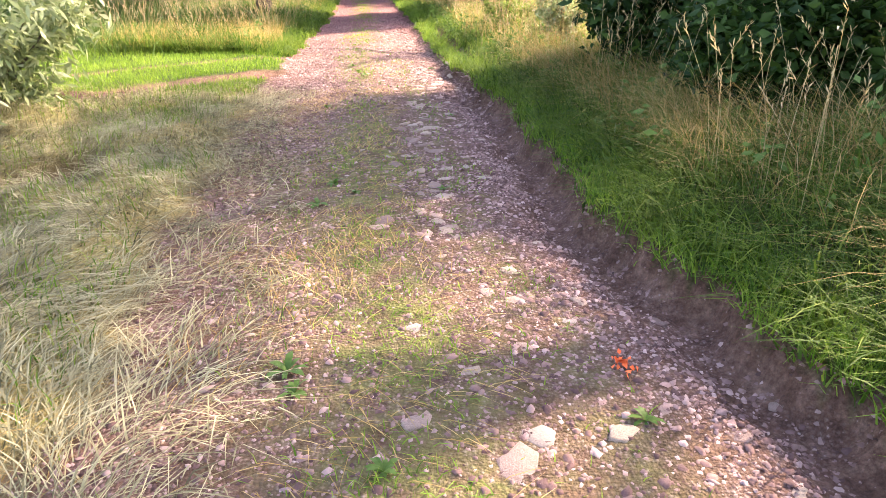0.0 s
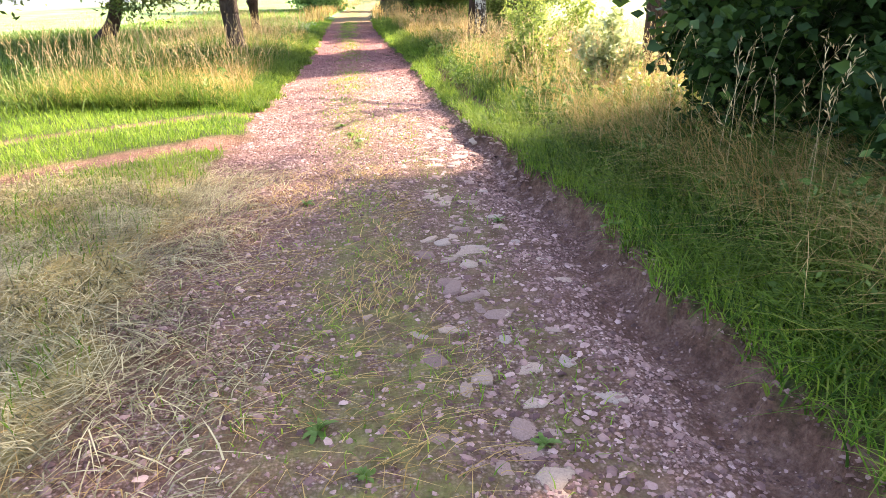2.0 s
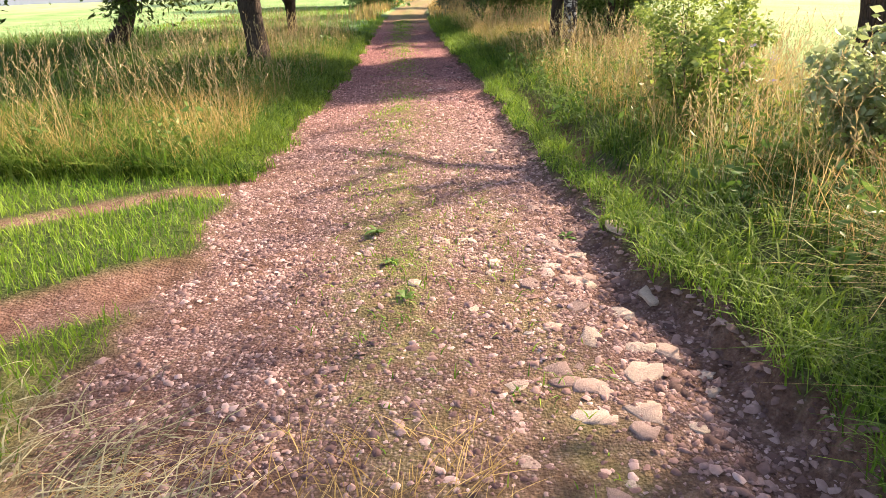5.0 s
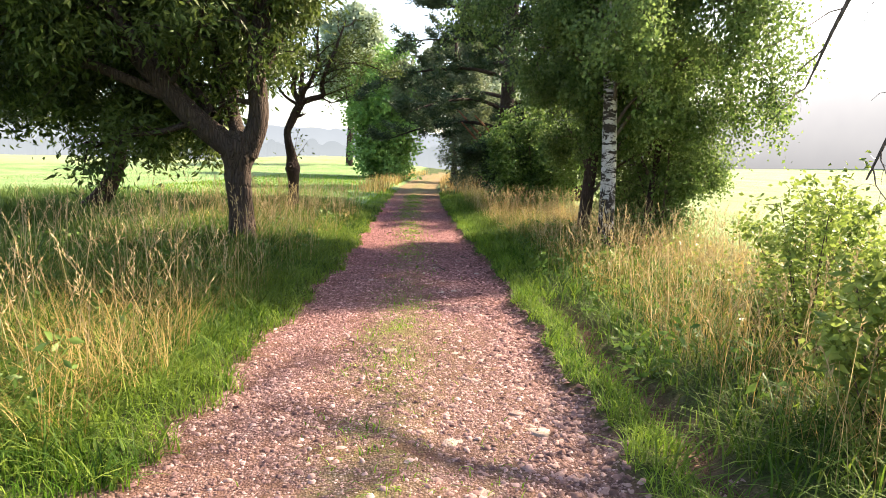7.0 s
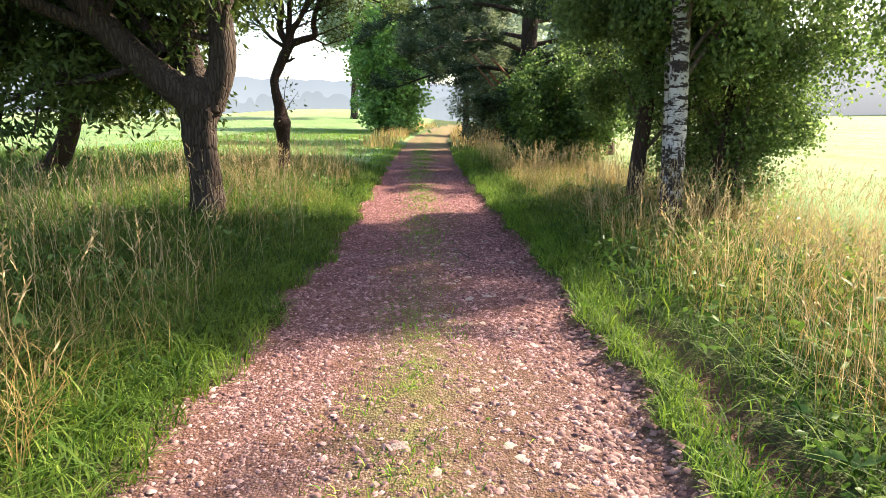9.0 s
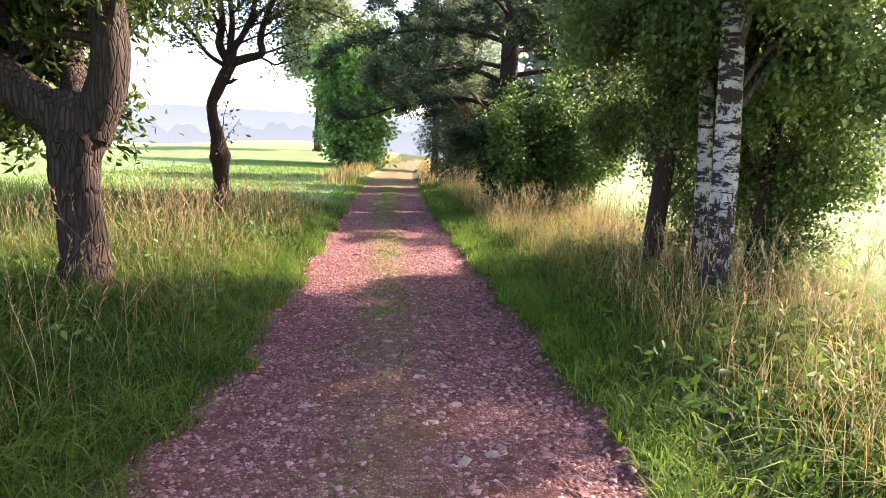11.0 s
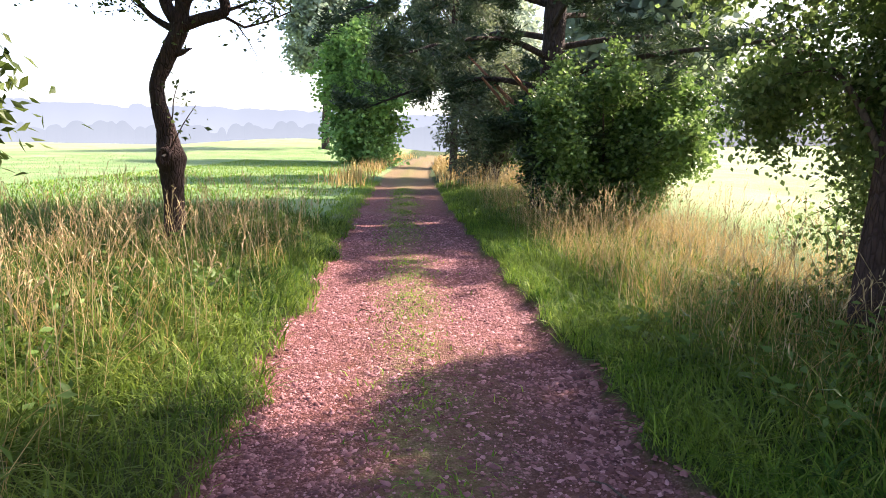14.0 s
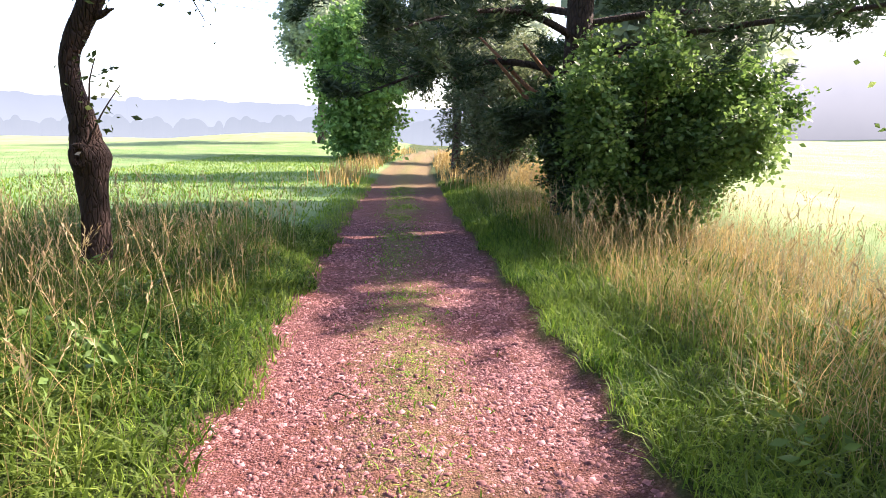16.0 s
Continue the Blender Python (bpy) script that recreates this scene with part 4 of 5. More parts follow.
for a, b, c in (((-0.12, 0, 2.8), (-1.2, -0.2, 3.4), (-1.95, -0.3, 3.0)), ((-0.12, 0, 2.5), (-1.0, -0.5, 3.0), (-1.65, -0.6, 2.4))):
    run = spline(np.array([a, b, c, (c[0] - 0.45, c[1] - 0.1, c[2] - 0.9)]), 14)
    pl.tube(run, np.linspace(0.05, 0.006, 14), 5, 0.1)
    pl.bear(run, 1.9, 0.012, DEAD)
    part("bare_branch", pl.take("bare_branch", M_TWIG), verge_tree, "leafless drooping branch")
pl.take_twigs(verge_tree, M_TWIG)

# drooping birch far along the track, tall trees beyond the bend
tree("weeping_birch", base_at(0.2, 47.5), "distant weeping birch with long hanging twigs", 61,
     [(0, 0, 0, 0.2), (0, 0, 2, 0.16), (-0.1, 0, 5, 0.12), (-0.2, 0, 9, 0.05)],
     birch_limbs(12, 8.0, 12, 2.6, 3.0, -0.25), dict(BIRCH, rise=(-0.3, -0.9, -1.6), ratio=0.5), M_PLUM_BARK, M_GREY_LEAF, 50, 0.16, 0.16, 0.9, 0.5, 0.05, M_TWIG)
FAR = dict(steps=(3, 2, 2), wander=0.2, rise=(0.1, 0.0, -0.2), kids=(9, 6), angle=(0.5, 1.2), ratio=0.42)
# Far trees wear the paled leaf; their mist is only colour.
for x, y, top, seed, label in ((-10.8, 84, 17, 62, "tall ash standing behind the green bush, leaves painted pale for mist"), (3.5, 66, 13, 63, "tree beside the far track, leaves painted pale for mist"), (5.5, 38.5, 9, 64, "tree behind the pine, leaves painted pale for mist")):
    tree("mist_paled_tree", base_at(x, y), label, seed, [(0, 0, 0, 0.4), (0, 0, top * 0.3, 0.3), (0.2, 0, top * 0.6, 0.2), (0.2, 0, top * 0.9, 0.06)],
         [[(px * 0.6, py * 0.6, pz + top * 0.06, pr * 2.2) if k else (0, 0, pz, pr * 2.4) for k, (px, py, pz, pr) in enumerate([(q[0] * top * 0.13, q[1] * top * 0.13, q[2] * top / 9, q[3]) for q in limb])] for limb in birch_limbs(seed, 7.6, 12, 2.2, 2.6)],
         FAR, M_PLUM_BARK, M_MIST_PALED_LEAF, 36, 0.42, 0.5, 0.3, 0.7)


# unseen broad crowns, added to keep the sun off the start of the track
SHADE = dict(steps=(3, 2, 2), wander=0.2, rise=(0.1, 0.0, -0.2), kids=(8, 6), angle=(0.5, 1.2), ratio=0.45)
for x, y, seed in ((8.6, 11.6, 65), (9.2, 7.2, 66)):
    tree("shade_tree", base_at(x, y), "unseen tall broad-crowned tree added to shade the start of the track", seed, [(0, 0, 0, 0.4), (0, 0, 1.5, 0.3), (0.1, 0, 4.5, 0.24), (0.1, 0.1, 8.0, 0.15), (0.2, 0, 11.5, 0.04)],
         [[(q[0], q[1], q[2], q[3] * 2.5) for q in limb] for limb in birch_limbs(seed, 10.5, 16, 3.6, 3.4)], SHADE, M_PLUM_BARK, M_HAZEL_LEAF, 40, 0.1, 0.5, 0.3, 0.6, group="hedge ashes")


def cables():
    for i in range(3):
        root = thing("power_cable", (-30, 120, 0), "thin sagging overhead power cable above the far field", "cable", "power cables")
        s = np.linspace(0, 1, 24)
        pts = np.stack([s * 60 - 6 + i * 1.2, s * -38, 20.5 + i * 0.9 - 3.0 * np.sin(s * math.pi) - s * 4], 1)
        pl = Plant(70 + i)
        pl.tube(pts, np.full(24, 0.03), 5)
        part("wire", pl.take("wire", M_WIRE), root)


cables()

# ---------------------------------------------------------------- grass
def ragged(x, y, x0, x1, y0, y1, w):
    """Thins a patch out towards its ends."""
    p = soft(x, x0, x0 + w) * (1 - soft(x, x1 - w * 0.3, x1)) * soft(y, y0, y0 + w * 0.4) * (1 - soft(y, y1 - w, y1))
    k = rng.random(len(x)) < p
    return x[k], y[k]


def blades(name, label, x, y, tall, wide, lean, mat, fine=False, lift=0.0, az=None, category="grass", r=rng):
    """Grass: each blade tapers and bends over."""
    n = len(x)
    base = np.stack([x, y, height(x, y) - 0.01 + lift], 1)
    a = r.uniform(0, 2 * math.pi, n) if az is None else az
    d = np.stack([np.cos(a), np.sin(a), np.zeros(n)], 1)
    b = a + r.uniform(0.7, 2.4, n)
    s = np.stack([np.cos(b), np.sin(b), np.zeros(n)], 1)
    up = np.array((0.0, 0.0, 1.0))
    levels = (0, 0.4, 0.75, 1.0) if fine else (0, 0.55, 1.0)
    rows = []
    for f in levels:
        c = base + up * (tall * (f - 0.42 * np.minimum(lean, 1.6) * f * f))[:, None] + d * (tall * lean * f * f)[:, None]
        if f == 1.0:
            rows.append(c[:, None])
        else:
            w = (wide * (1 - 0.45 * f))[:, None] * s * 0.5
            rows.append(np.stack([c - w, c + w], 1))
    v = np.concatenate(rows, 1)
    k = v.shape[1]
    i = np.arange(n) * k
    quads = [np.stack([i + j, i + j + 1, i + j + 3, i + j + 2], 1) for j in range(0, k - 3, 2)]
    me = mesh_np(name, v.reshape(-1, 3), [np.concatenate(quads), np.stack([i + k - 3, i + k - 2, i + k - 1], 1)], mat)
    return tagged(new(name, me), label, category, kind="stuff")


def strip(n, y0, y1, off0, off1, edge, side, bias=1.0):
    """Places along a verge, at a distance from the edge of the track."""
    y = y0 + (y1 - y0) * rng.random(n) ** bias
    o = off0 + (off1 - off0) * rng.random(n)
    return edge(y) + side * o, y


def clumped(x, y, keep, f=2.2, s=0.0):
    w = 0.5 + 0.5 * wave(x, y, f, s)
    k = rng.random(len(x)) < keep + (1 - keep) * w
    return x[k], y[k]


def u(n, a, b):
    return rng.uniform(a, b, n)


def not_lane(x, y, gap=0.3):
    d, on = lane(x, y)
    k = (d > gap) | (on < 0.5)
    return x[k], y[k]


def verge(x, y, o, top, upto):
    for near in (True, False):
        k = (y < upto) == near
        a, b, c = x[k], y[k], o[k]
        blades("verge_grass", "long green grass on the verge", a, b, u(len(a), 0.18, top) * (0.5 + 0.55 * np.clip(c, 0, 1)), u(len(a), 0.007, 0.014) * (1 if near else 1.5), u(len(a), 0.4, 1.5), M_GRASS, near)


# verge on the field side
x, y = strip(32000, -1.0, 42, 0.03, 0.5, edge_r, 1, 1.5)
k = rng.random(len(x)) > 0.85 * np.exp(-((x - edge_r(y) - 0.42) / 0.12) ** 2) * soft(y, 10.5, 11.5) * (1 - soft(y, 16, 18))
x, y = x[k], y[k]
blades("short_grass", "short bright green grass along the track's edge", x, y, u(len(x), 0.06, 0.2), u(len(x), 0.005, 0.009), u(len(x), 0.3, 1.4), M_SHORT)
x, y = clumped(*strip(66000, -1.0, 44, 0.03, 2.6, edge_r, 1, 1.5), 0.4, 2.9)
o = x - edge_r(y)
k = rng.random(len(x)) > 0.85 * np.exp(-((o - 0.42) / 0.14) ** 2) * soft(y, 10.5, 11.5) * (1 - soft(y, 16, 18))
x, y, o = x[k], y[k], o[k]
verge(x, y, o, 0.46, 17)
x, y = clumped(*strip(25000, 9.0, 46, 0.9, 4.6, edge_r, 1, 1.2), 0.2, 1.5, 2)
blades("straw_grass", "tall ripe straw-coloured grass on the verge", x, y, u(len(x), 0.3, 0.7), u(len(x), 0.003, 0.006), u(len(x), 0.2, 1.0), M_STRAW, True)
x, y = strip(17000, 19.0, 33, 0.05, 1.9, edge_r, 1)
blades("short_grass", "bright green sunlit grass at the foot of the verge", x, y, u(len(x), 0.1, 0.28), u(len(x), 0.005, 0.01), u(len(x), 0.4, 1.4), M_SHORT)
x, y = clumped(*strip(5000, 21.5, 32, 0.8, 3.4, edge_r, 1), 0.3, 1.9, 2)
blades("straw_grass", "pale sunlit straw-coloured grass before the hazel", x, y, u(len(x), 0.25, 0.6), u(len(x), 0.003, 0.006), u(len(x), 0.2, 1.1), M_STRAW, True)
x, y = clumped(*strip(12000, -0.5, 9.0, 0.2, 2.2, edge_r, 1), 0.25, 2.6, 4)
blades("arching_grass", "long arching dark green grass on the bank", x, y, u(len(x), 0.22, 0.48), u(len(x), 0.005, 0.011), u(len(x), 0.7, 1.7), M_GRASS, True, 0.0, math.pi + rng.normal(0.3, 1.1, len(x)))
x, y = clumped(*strip(7500, 0.5, 9.5, 0.75, 2.4, edge_r, 1), 0.05, 1.7, 3)
blades("straw_grass", "drooping straw-coloured grass in front of the elder", x, y, u(len(x), 0.4, 0.85), u(len(x), 0.003, 0.006), u(len(x), 0.5, 1.7), M_STRAW, True, 0.0, math.pi + rng.normal(0.2, 0.9, len(x)))
x, y = u(16000, 3.2, 10), 34 * rng.random(16000) - 2
blades("meadow_grass", "pale ripening meadow grass", x, y, u(len(x), 0.1, 0.28) * (1 - 0.6 * soft(x, 5, 10)), u(len(x), 0.006, 0.012), u(len(x), 0.3, 1.2), M_MEADOW)

# verge on the valley side
x, y = strip(11000, 12.2, 46, -0.12, 0.5, edge_l, -1, 1.2)
blades("short_grass", "short green grass along the track's edge", x, y, u(len(x), 0.05, 0.2), u(len(x), 0.004, 0.008), u(len(x), 0.2, 1.0), M_SHORT)
x, y = clumped(*strip(62000, 12.3, 31, -0.08, 3.2, edge_l, -1, 1.2), 0.4, 2.9)
x, y = not_lane(x, y)
o = edge_l(y) - x
verge(x, y, o, 0.5, 22)
for n, y0, y1 in ((5000, 12.4, 15.8), (2200, 15.8, 21.5), (3400, 21.5, 29)):
    x, y = not_lane(*clumped(*strip(n, y0, y1, 0.35, 3.4, edge_l, -1), 0.08, 1.3, 1))
    blades("straw_grass", "tall ripe straw-coloured grass on the verge", x, y, u(len(x), 0.3, 0.65), u(len(x), 0.003, 0.006), u(len(x), 0.2, 1.1), M_STRAW, True)
x, y = u(66000, -16, -3.2), 11.5 + 22 * rng.random(66000)
x, y = ragged(*not_lane(x, y), -16, -3.2, 11.5, 33.5, 5)
blades("rank_grass", "rank dark green meadow growth under the trees", x, y, u(len(x), 0.2, 0.5), u(len(x), 0.014, 0.026), u(len(x), 0.2, 1.0), M_RANK)
x, y = u(16000, -24, -3.6), 36 + 44 * rng.random(16000)
blades("meadow_grass", "short green meadow grass beyond the trees", x, y, u(len(x), 0.05, 0.14), u(len(x), 0.012, 0.024), u(len(x), 0.4, 1.4), M_MEADOW)

x, y = u(9000, -8.0, 6.0), 40 + 42 * rng.random(9000)
k = ((x > edge_r(y) + 0.2) | (x < edge_l(y) - 0.2)) & (x > edge_l(y) - 1.8)
x, y = x[k], y[k]
blades("straw_grass", "pale ripe grass either side of the far track", x, y, u(len(x), 0.4, 0.9), u(len(x), 0.02, 0.04), u(len(x), 0.1, 0.6), M_STRAW)

x, y = u(20000, -13, -2.6), 29 + 34 * rng.random(20000)
k = x < edge_l(y) - 0.3
x, y = x[k], y[k]
blades("mown_grass", "bright green mown grass beside the far track", x, y, u(len(x), 0.05, 0.14), u(len(x), 0.02, 0.04), u(len(x), 0.2, 0.9), M_SHORT)

# broad-leaved weeds among the grass
def weeds(n, y0, y1, off0, off1, edge, side, seed, mat, label):
    r = np.random.default_rng(seed)
    x, y = strip(n, y0, y1, off0, off1, edge, side)
    if side < 0:
        x, y = not_lane(x, y, 0.45)
    k = 26
    t = r.uniform(0.1, 1, (len(x), k))
    tall = r.uniform(0.18, 0.5, len(x))[:, None]
    px = x[:, None] + r.normal(0, 0.09, t.shape)
    py = y[:, None] + r.normal(0, 0.09, t.shape)
    pz = height(x, y)[:, None] + tall * t
    p = np.stack([px, py, pz], 2).reshape(-1, 3)
    tagged(new("broadleaf_weeds", leaf_mesh("broadleaf_weeds", p, 0.085, mat, 0.25, 0.42, r)), label, "weeds", kind="stuff")


weeds(130, 0.5, 24, 0.5, 2.4, edge_r, 1, 81, M_WEED, "broad-leaved weeds among the verge grass")
weeds(170, 12.6, 30, 0.4, 4.0, edge_l, -1, 82, M_WEED, "broad-leaved weeds among the verge grass")
weeds(110, 9.5, 20, 1.2, 3.4, edge_r, 1, 83, M_SHRUB_LEAF, "yellow-green leafy weeds in ripe grass")

# the mown corner and the lane
x, y = strip(20000, 8.6, 12.6, 0.0, 4.5, edge_l, -1)
x, y = not_lane(x, y, 0.26)
blades("short_grass", "short bright green grass between the lane's ruts", x, y, u(len(x), 0.05, 0.16), u(len(x), 0.004, 0.009), u(len(x), 0.2, 1.0), M_SHORT)
x, y = strip(24000, -0.5, 9.0, 0.1, 3.6, edge_l, -1)
x, y = clumped(x, y, 0.1, 1.9, 3)
k = ((x + 2.68) / 0.34) ** 2 + ((y - 5.2) / 0.46) ** 2 > 1
x, y = x[k], y[k]
blades("short_grass", "short green grass growing through cut hay", x, y, u(len(x), 0.05, 0.18), u(len(x), 0.004, 0.009), u(len(x), 0.2, 1.1), M_SHORT)
x, y = strip(105000, -0.6, 9.3, -0.75, 3.6, edge_l, -1)
o = edge_l(y) - x
k = (rng.random(len(x)) < soft(o, -0.95, 0.4) * (1 - soft(o, 2.4, 3.6)) * (1 - soft(y, 8.2, 9.3))) & (((x + 2.68) / 0.34) ** 2 + ((y - 5.2) / 0.46) ** 2 > 1)
k &= rng.random(len(x)) < 0.25 + 0.75 * soft(wave(x, y, 4.2, 1) + 0.6 * wave(x, y, 1.7, 2), -0.7, 0.5)
x, y = x[k], y[k]
swath = 2.2 * wave(x, y, 1.1, 5) + 1.4 * wave(x, y, 3.3, 2) + rng.normal(0, 0.7, len(x))
blades("cut_hay", "matted straw-yellow cut grass lying beside the track", x, y, 0.04 + 0.15 * rng.random(len(x)) ** 2, u(len(x), 0.004, 0.009), u(len(x), 0.8, 3.0), M_HAY, True, 0.008, swath, category="hay")
x, y = clumped(*strip(9000, -0.5, 8.8, -1.6, 0.5, edge_l, -1), 0.05, 2.9, 5)
blades("loose_hay", "loose dry straws strewn over the gravel", x, y, u(len(x), 0.03, 0.085), u(len(x), 0.003, 0.006), u(len(x), 2.0, 4.0), M_STRAW, True, 0.004, wave(x, y, 1.3, 2) * 2 + rng.normal(0, 0.6, len(x)), category="hay")

# tufts along the crown of the track
x, y = strip(110000, -0.5, 42, 0.0, 3.0, edge_l, 1, 1.15)
g = zones(x, y)[3]
k = rng.random(len(x)) < g * 0.9 * (0.25 + 0.75 * (wave(x, y, 3.1, 2) > 0.1))
x, y = x[k], y[k]
blades("crown_grass", "sparse low grass along the crown of the track", x, y, u(len(x), 0.02, 0.085), u(len(x), 0.004, 0.007) * (1 + y / 25), u(len(x), 0.4, 1.6), M_SHORT)


def seed_grass(name, label, x, y, tall, r=rng):
    """Ripe stalks with feathery heads."""
    n = len(x)
    base = np.stack([x, y, height(x, y)], 1)
    a = r.uniform(0, 2 * math.pi, n)
    d = np.stack([np.cos(a), np.sin(a), np.zeros(n)], 1)
    lean = r.uniform(0.08, 0.5, n)
    b = a + 1.3
    s = np.stack([np.cos(b), np.sin(b), np.zeros(n)], 1) * 0.0016
    rows, mids = [], []
    for f in (0, 0.5, 1.0):
        c = base + np.array((0, 0, 1.0)) * (tall * (f - 0.2 * lean * f * f))[:, None] + d * (tall * lean * f * f)[:, None]
        rows.append(np.stack([c - s, c + s], 1))
        mids.append(c)
    v = np.concatenate(rows, 1).reshape(-1, 3)
    i = np.arange(n) * 6
    f1 = np.concatenate([np.stack([i + j, i + j + 1, i + j + 3, i + j + 2], 1) for j in (0, 2)])
    axis = mids[2] - mids[1]
    axis /= np.linalg.norm(axis, axis=1)[:, None]
    heads, k = [], 9
    for j in range(k):
        p = mids[2] + axis * ((j / k - 0.75) * 0.16)
        q = axis + r.normal(0, 0.35, (n, 3))
        q /= np.linalg.norm(q, axis=1)[:, None]
        side = np.cross(q, r.normal(0, 1, (n, 3)))
        side /= np.linalg.norm(side, axis=1)[:, None]
        ln = 0.045 * r.uniform(0.6, 1.3, n)[:, None]
        heads.append(np.stack([p, p + q * ln * 0.5 + side * 0.0045, p + q * ln, p + q * ln * 0.5 - side * 0.0045], 1))
    h = np.concatenate(heads).reshape(-1, 3)
    i = np.arange(n * k) * 4 + len(v)
    me = mesh_np(name, np.concatenate([v, h]), [f1, np.stack([i, i + 1, i + 2, i + 3], 1)], M_SEED)
    return tagged(new(name, me), label, "grass", kind="stuff")


x, y = clumped(*strip(4600, 9.0, 45, 0.7, 4.2, edge_r, 1, 1.1), 0.3, 1.5, 2)
seed_grass("seed_grass", "ripe grass stalks with feathery brown heads", x, y, u(len(x), 0.5, 1.0))
x, y = not_lane(*clumped(*strip(2300, 12.4, 30, 0.3, 4.2, edge_l, -1, 0.9), 0.3, 1.3, 1))
seed_grass("seed_grass", "ripe grass stalks with feathery brown heads", x, y, u(len(x), 0.5, 1.05))
x, y = strip(220, 1.0, 9.0, 0.8, 2.6, edge_r, 1)
seed_grass("seed_grass", "tall ripe stalks leaning out before the elder", x, y, u(len(x), 0.6, 1.1))

# ---------------------------------------------------------------- stones
def pebbles(name, label, x, y, size, mat, sunk=0.25, r=rng):
    """Small broken stones, each of its own cut."""
    n = len(x)
    ico = np.array([(1, 0, -0.25), (0.45, 0.85, -0.2), (-0.55, 0.8, -0.25), (-1, -0.05, -0.2), (-0.4, -0.85, -0.25), (0.5, -0.8, -0.2), (0.5, 0.25, 0.62), (-0.35, 0.4, 0.66), (-0.2, -0.5, 0.6)])
    tri = np.array([(6, 7, 8), (0, 1, 6), (1, 7, 6), (1, 2, 7), (2, 3, 7), (3, 8, 7), (3, 4, 8), (4, 5, 8), (5, 6, 8), (5, 0, 6)])
    v = ico[None] + r.normal(0, 0.16, (n, 9, 3))
    v = v * np.stack([size * r.uniform(0.7, 1.3, n), size * r.uniform(0.55, 1.0, n), size * r.uniform(0.32, 0.65, n)], 1)[:, None] * 0.5
    a = r.uniform(0, 2 * math.pi, n)
    ca, sa = np.cos(a)[:, None], np.sin(a)[:, None]
    tilt = r.normal(0, 0.2, n)[:, None]
    v = np.stack([v[..., 0] * ca - v[..., 1] * sa, v[..., 0] * sa + v[..., 1] * ca, v[..., 2] + v[..., 0] * tilt], 2)
    v += np.stack([x, y, height(x, y) + size * (0.22 - sunk * 0.6)], 1)[:, None]
    f = (tri[None] + np.arange(n)[:, None, None] * 9).reshape(-1, 3)
    me = mesh_np(name, v.reshape(-1, 3), [f], mat)
    return tagged(new(name, me), label, "gravel", kind="stuff")


def chips(name, label, x, y, size, mat=M_GRAVEL, r=rng):
    """The finest stones: sharp four-sided chips."""
    n = len(x)
    a = r.uniform(0, 2 * math.pi, n)[:, None] + np.array((0, 1.5, 3.1, 4.8))[None] + r.normal(0, 0.25, (n, 4))
    k = size[:, None] * r.uniform(0.4, 0.75, (n, 4))
    z = height(x, y)
    ring = np.stack([x[:, None] + np.cos(a) * k, y[:, None] + np.sin(a) * k, z[:, None] + r.normal(0, 0.1, (n, 4)) * size[:, None]], 2)
    tip = np.stack([x + r.normal(0, 0.18, n) * size, y + r.normal(0, 0.18, n) * size, z + size * r.uniform(0.3, 0.65, n)], 1)[:, None]
    v = np.concatenate([ring, tip], 1).reshape(-1, 3)
    i = np.arange(n) * 5
    me = mesh_np(name, v, [np.concatenate([np.stack([i + j, i + (j + 1) % 4, i + 4], 1) for j in range(4)])], mat)
    return tagged(new(name, me), label, "gravel", kind="stuff")


def on_track(n, y0, y1, bias):
    y = y0 + (y1 - y0) * rng.random(n) ** bias
    x = edge_l(y) + (edge_r(y) - edge_l(y)) * rng.random(n)
    return x, y


def on_gravel(n, bias):
    x, y = on_track(n, -0.4, 33, bias)
    g, d, s, gr, *_ = zones(x, y)
    k = rng.random(len(x)) < np.clip(g, 0, 1) * (1 - 0.72 * gr) * (0.3 + 0.7 * (0.5 + 0.5 * wave(x, y, 2.7, 4))) * (1 - 0.6 * s)
    return x[k], y[k]


x, y = on_gravel(46000, 1.1)
pebbles("gravel", "pinkish grey broken gravel on the track", x, y, 0.016 + 0.036 * rng.random(len(x)) ** 2, M_GRAVEL)
x, y = on_gravel(120000, 1.5)
chips("fine_gravel", "fine pinkish stone chips on the track", x, y, 0.008 + 0.014 * rng.random(len(x)))
x, y = on_track(26000, -0.4, 33, 1.0)
g, d, s, gr, *_ = zones(x, y)
o = edge_r(y) - x
k = rng.random(len(x)) < np.clip(g, 0, 1) * (1 - 0.6 * gr) * (0.25 + 0.75 * np.exp(-((o - 0.55) / 0.42) ** 2) + 0.3 * soft(y, 12, 15)) * (1 - 0.7 * s)
x, y = x[k], y[k]
pebbles("coarse_gravel", "coarse pinkish stones in the wheel ruts", x, y, 0.024 + 0.042 * rng.random(len(x)) ** 2, M_GRAVEL, 0.4)

# Real rubble in the darker stone tone, which stands in for edge shadow.
y = 7.5 + 15 * rng.random(4200)
x = edge_r(y) + 0.03 - 0.42 * rng.random(len(y)) ** 1.4
pebbles("edge_rubble", "red broken stones along the track's edge, painted dark for shadow", x, y, 0.025 + 0.05 * rng.random(len(x)) ** 2, M_BANK, 0.3)

# loose stones and crumbs on the bare earth bank beside the gravel
y = -0.4 + 13 * rng.random(60000)
x = edge_r(y) - 0.6 + 2.2 * rng.random(len(y))
g, d, s, gr, *_ = zones(x, y)
k = rng.random(len(x)) < np.clip(d, 0, 1) * (1 - np.clip(g, 0, 1)) * (1 - 0.8 * gr) * (0.25 + 0.75 * (0.5 + 0.5 * wave(x, y, 3.1, 7)))
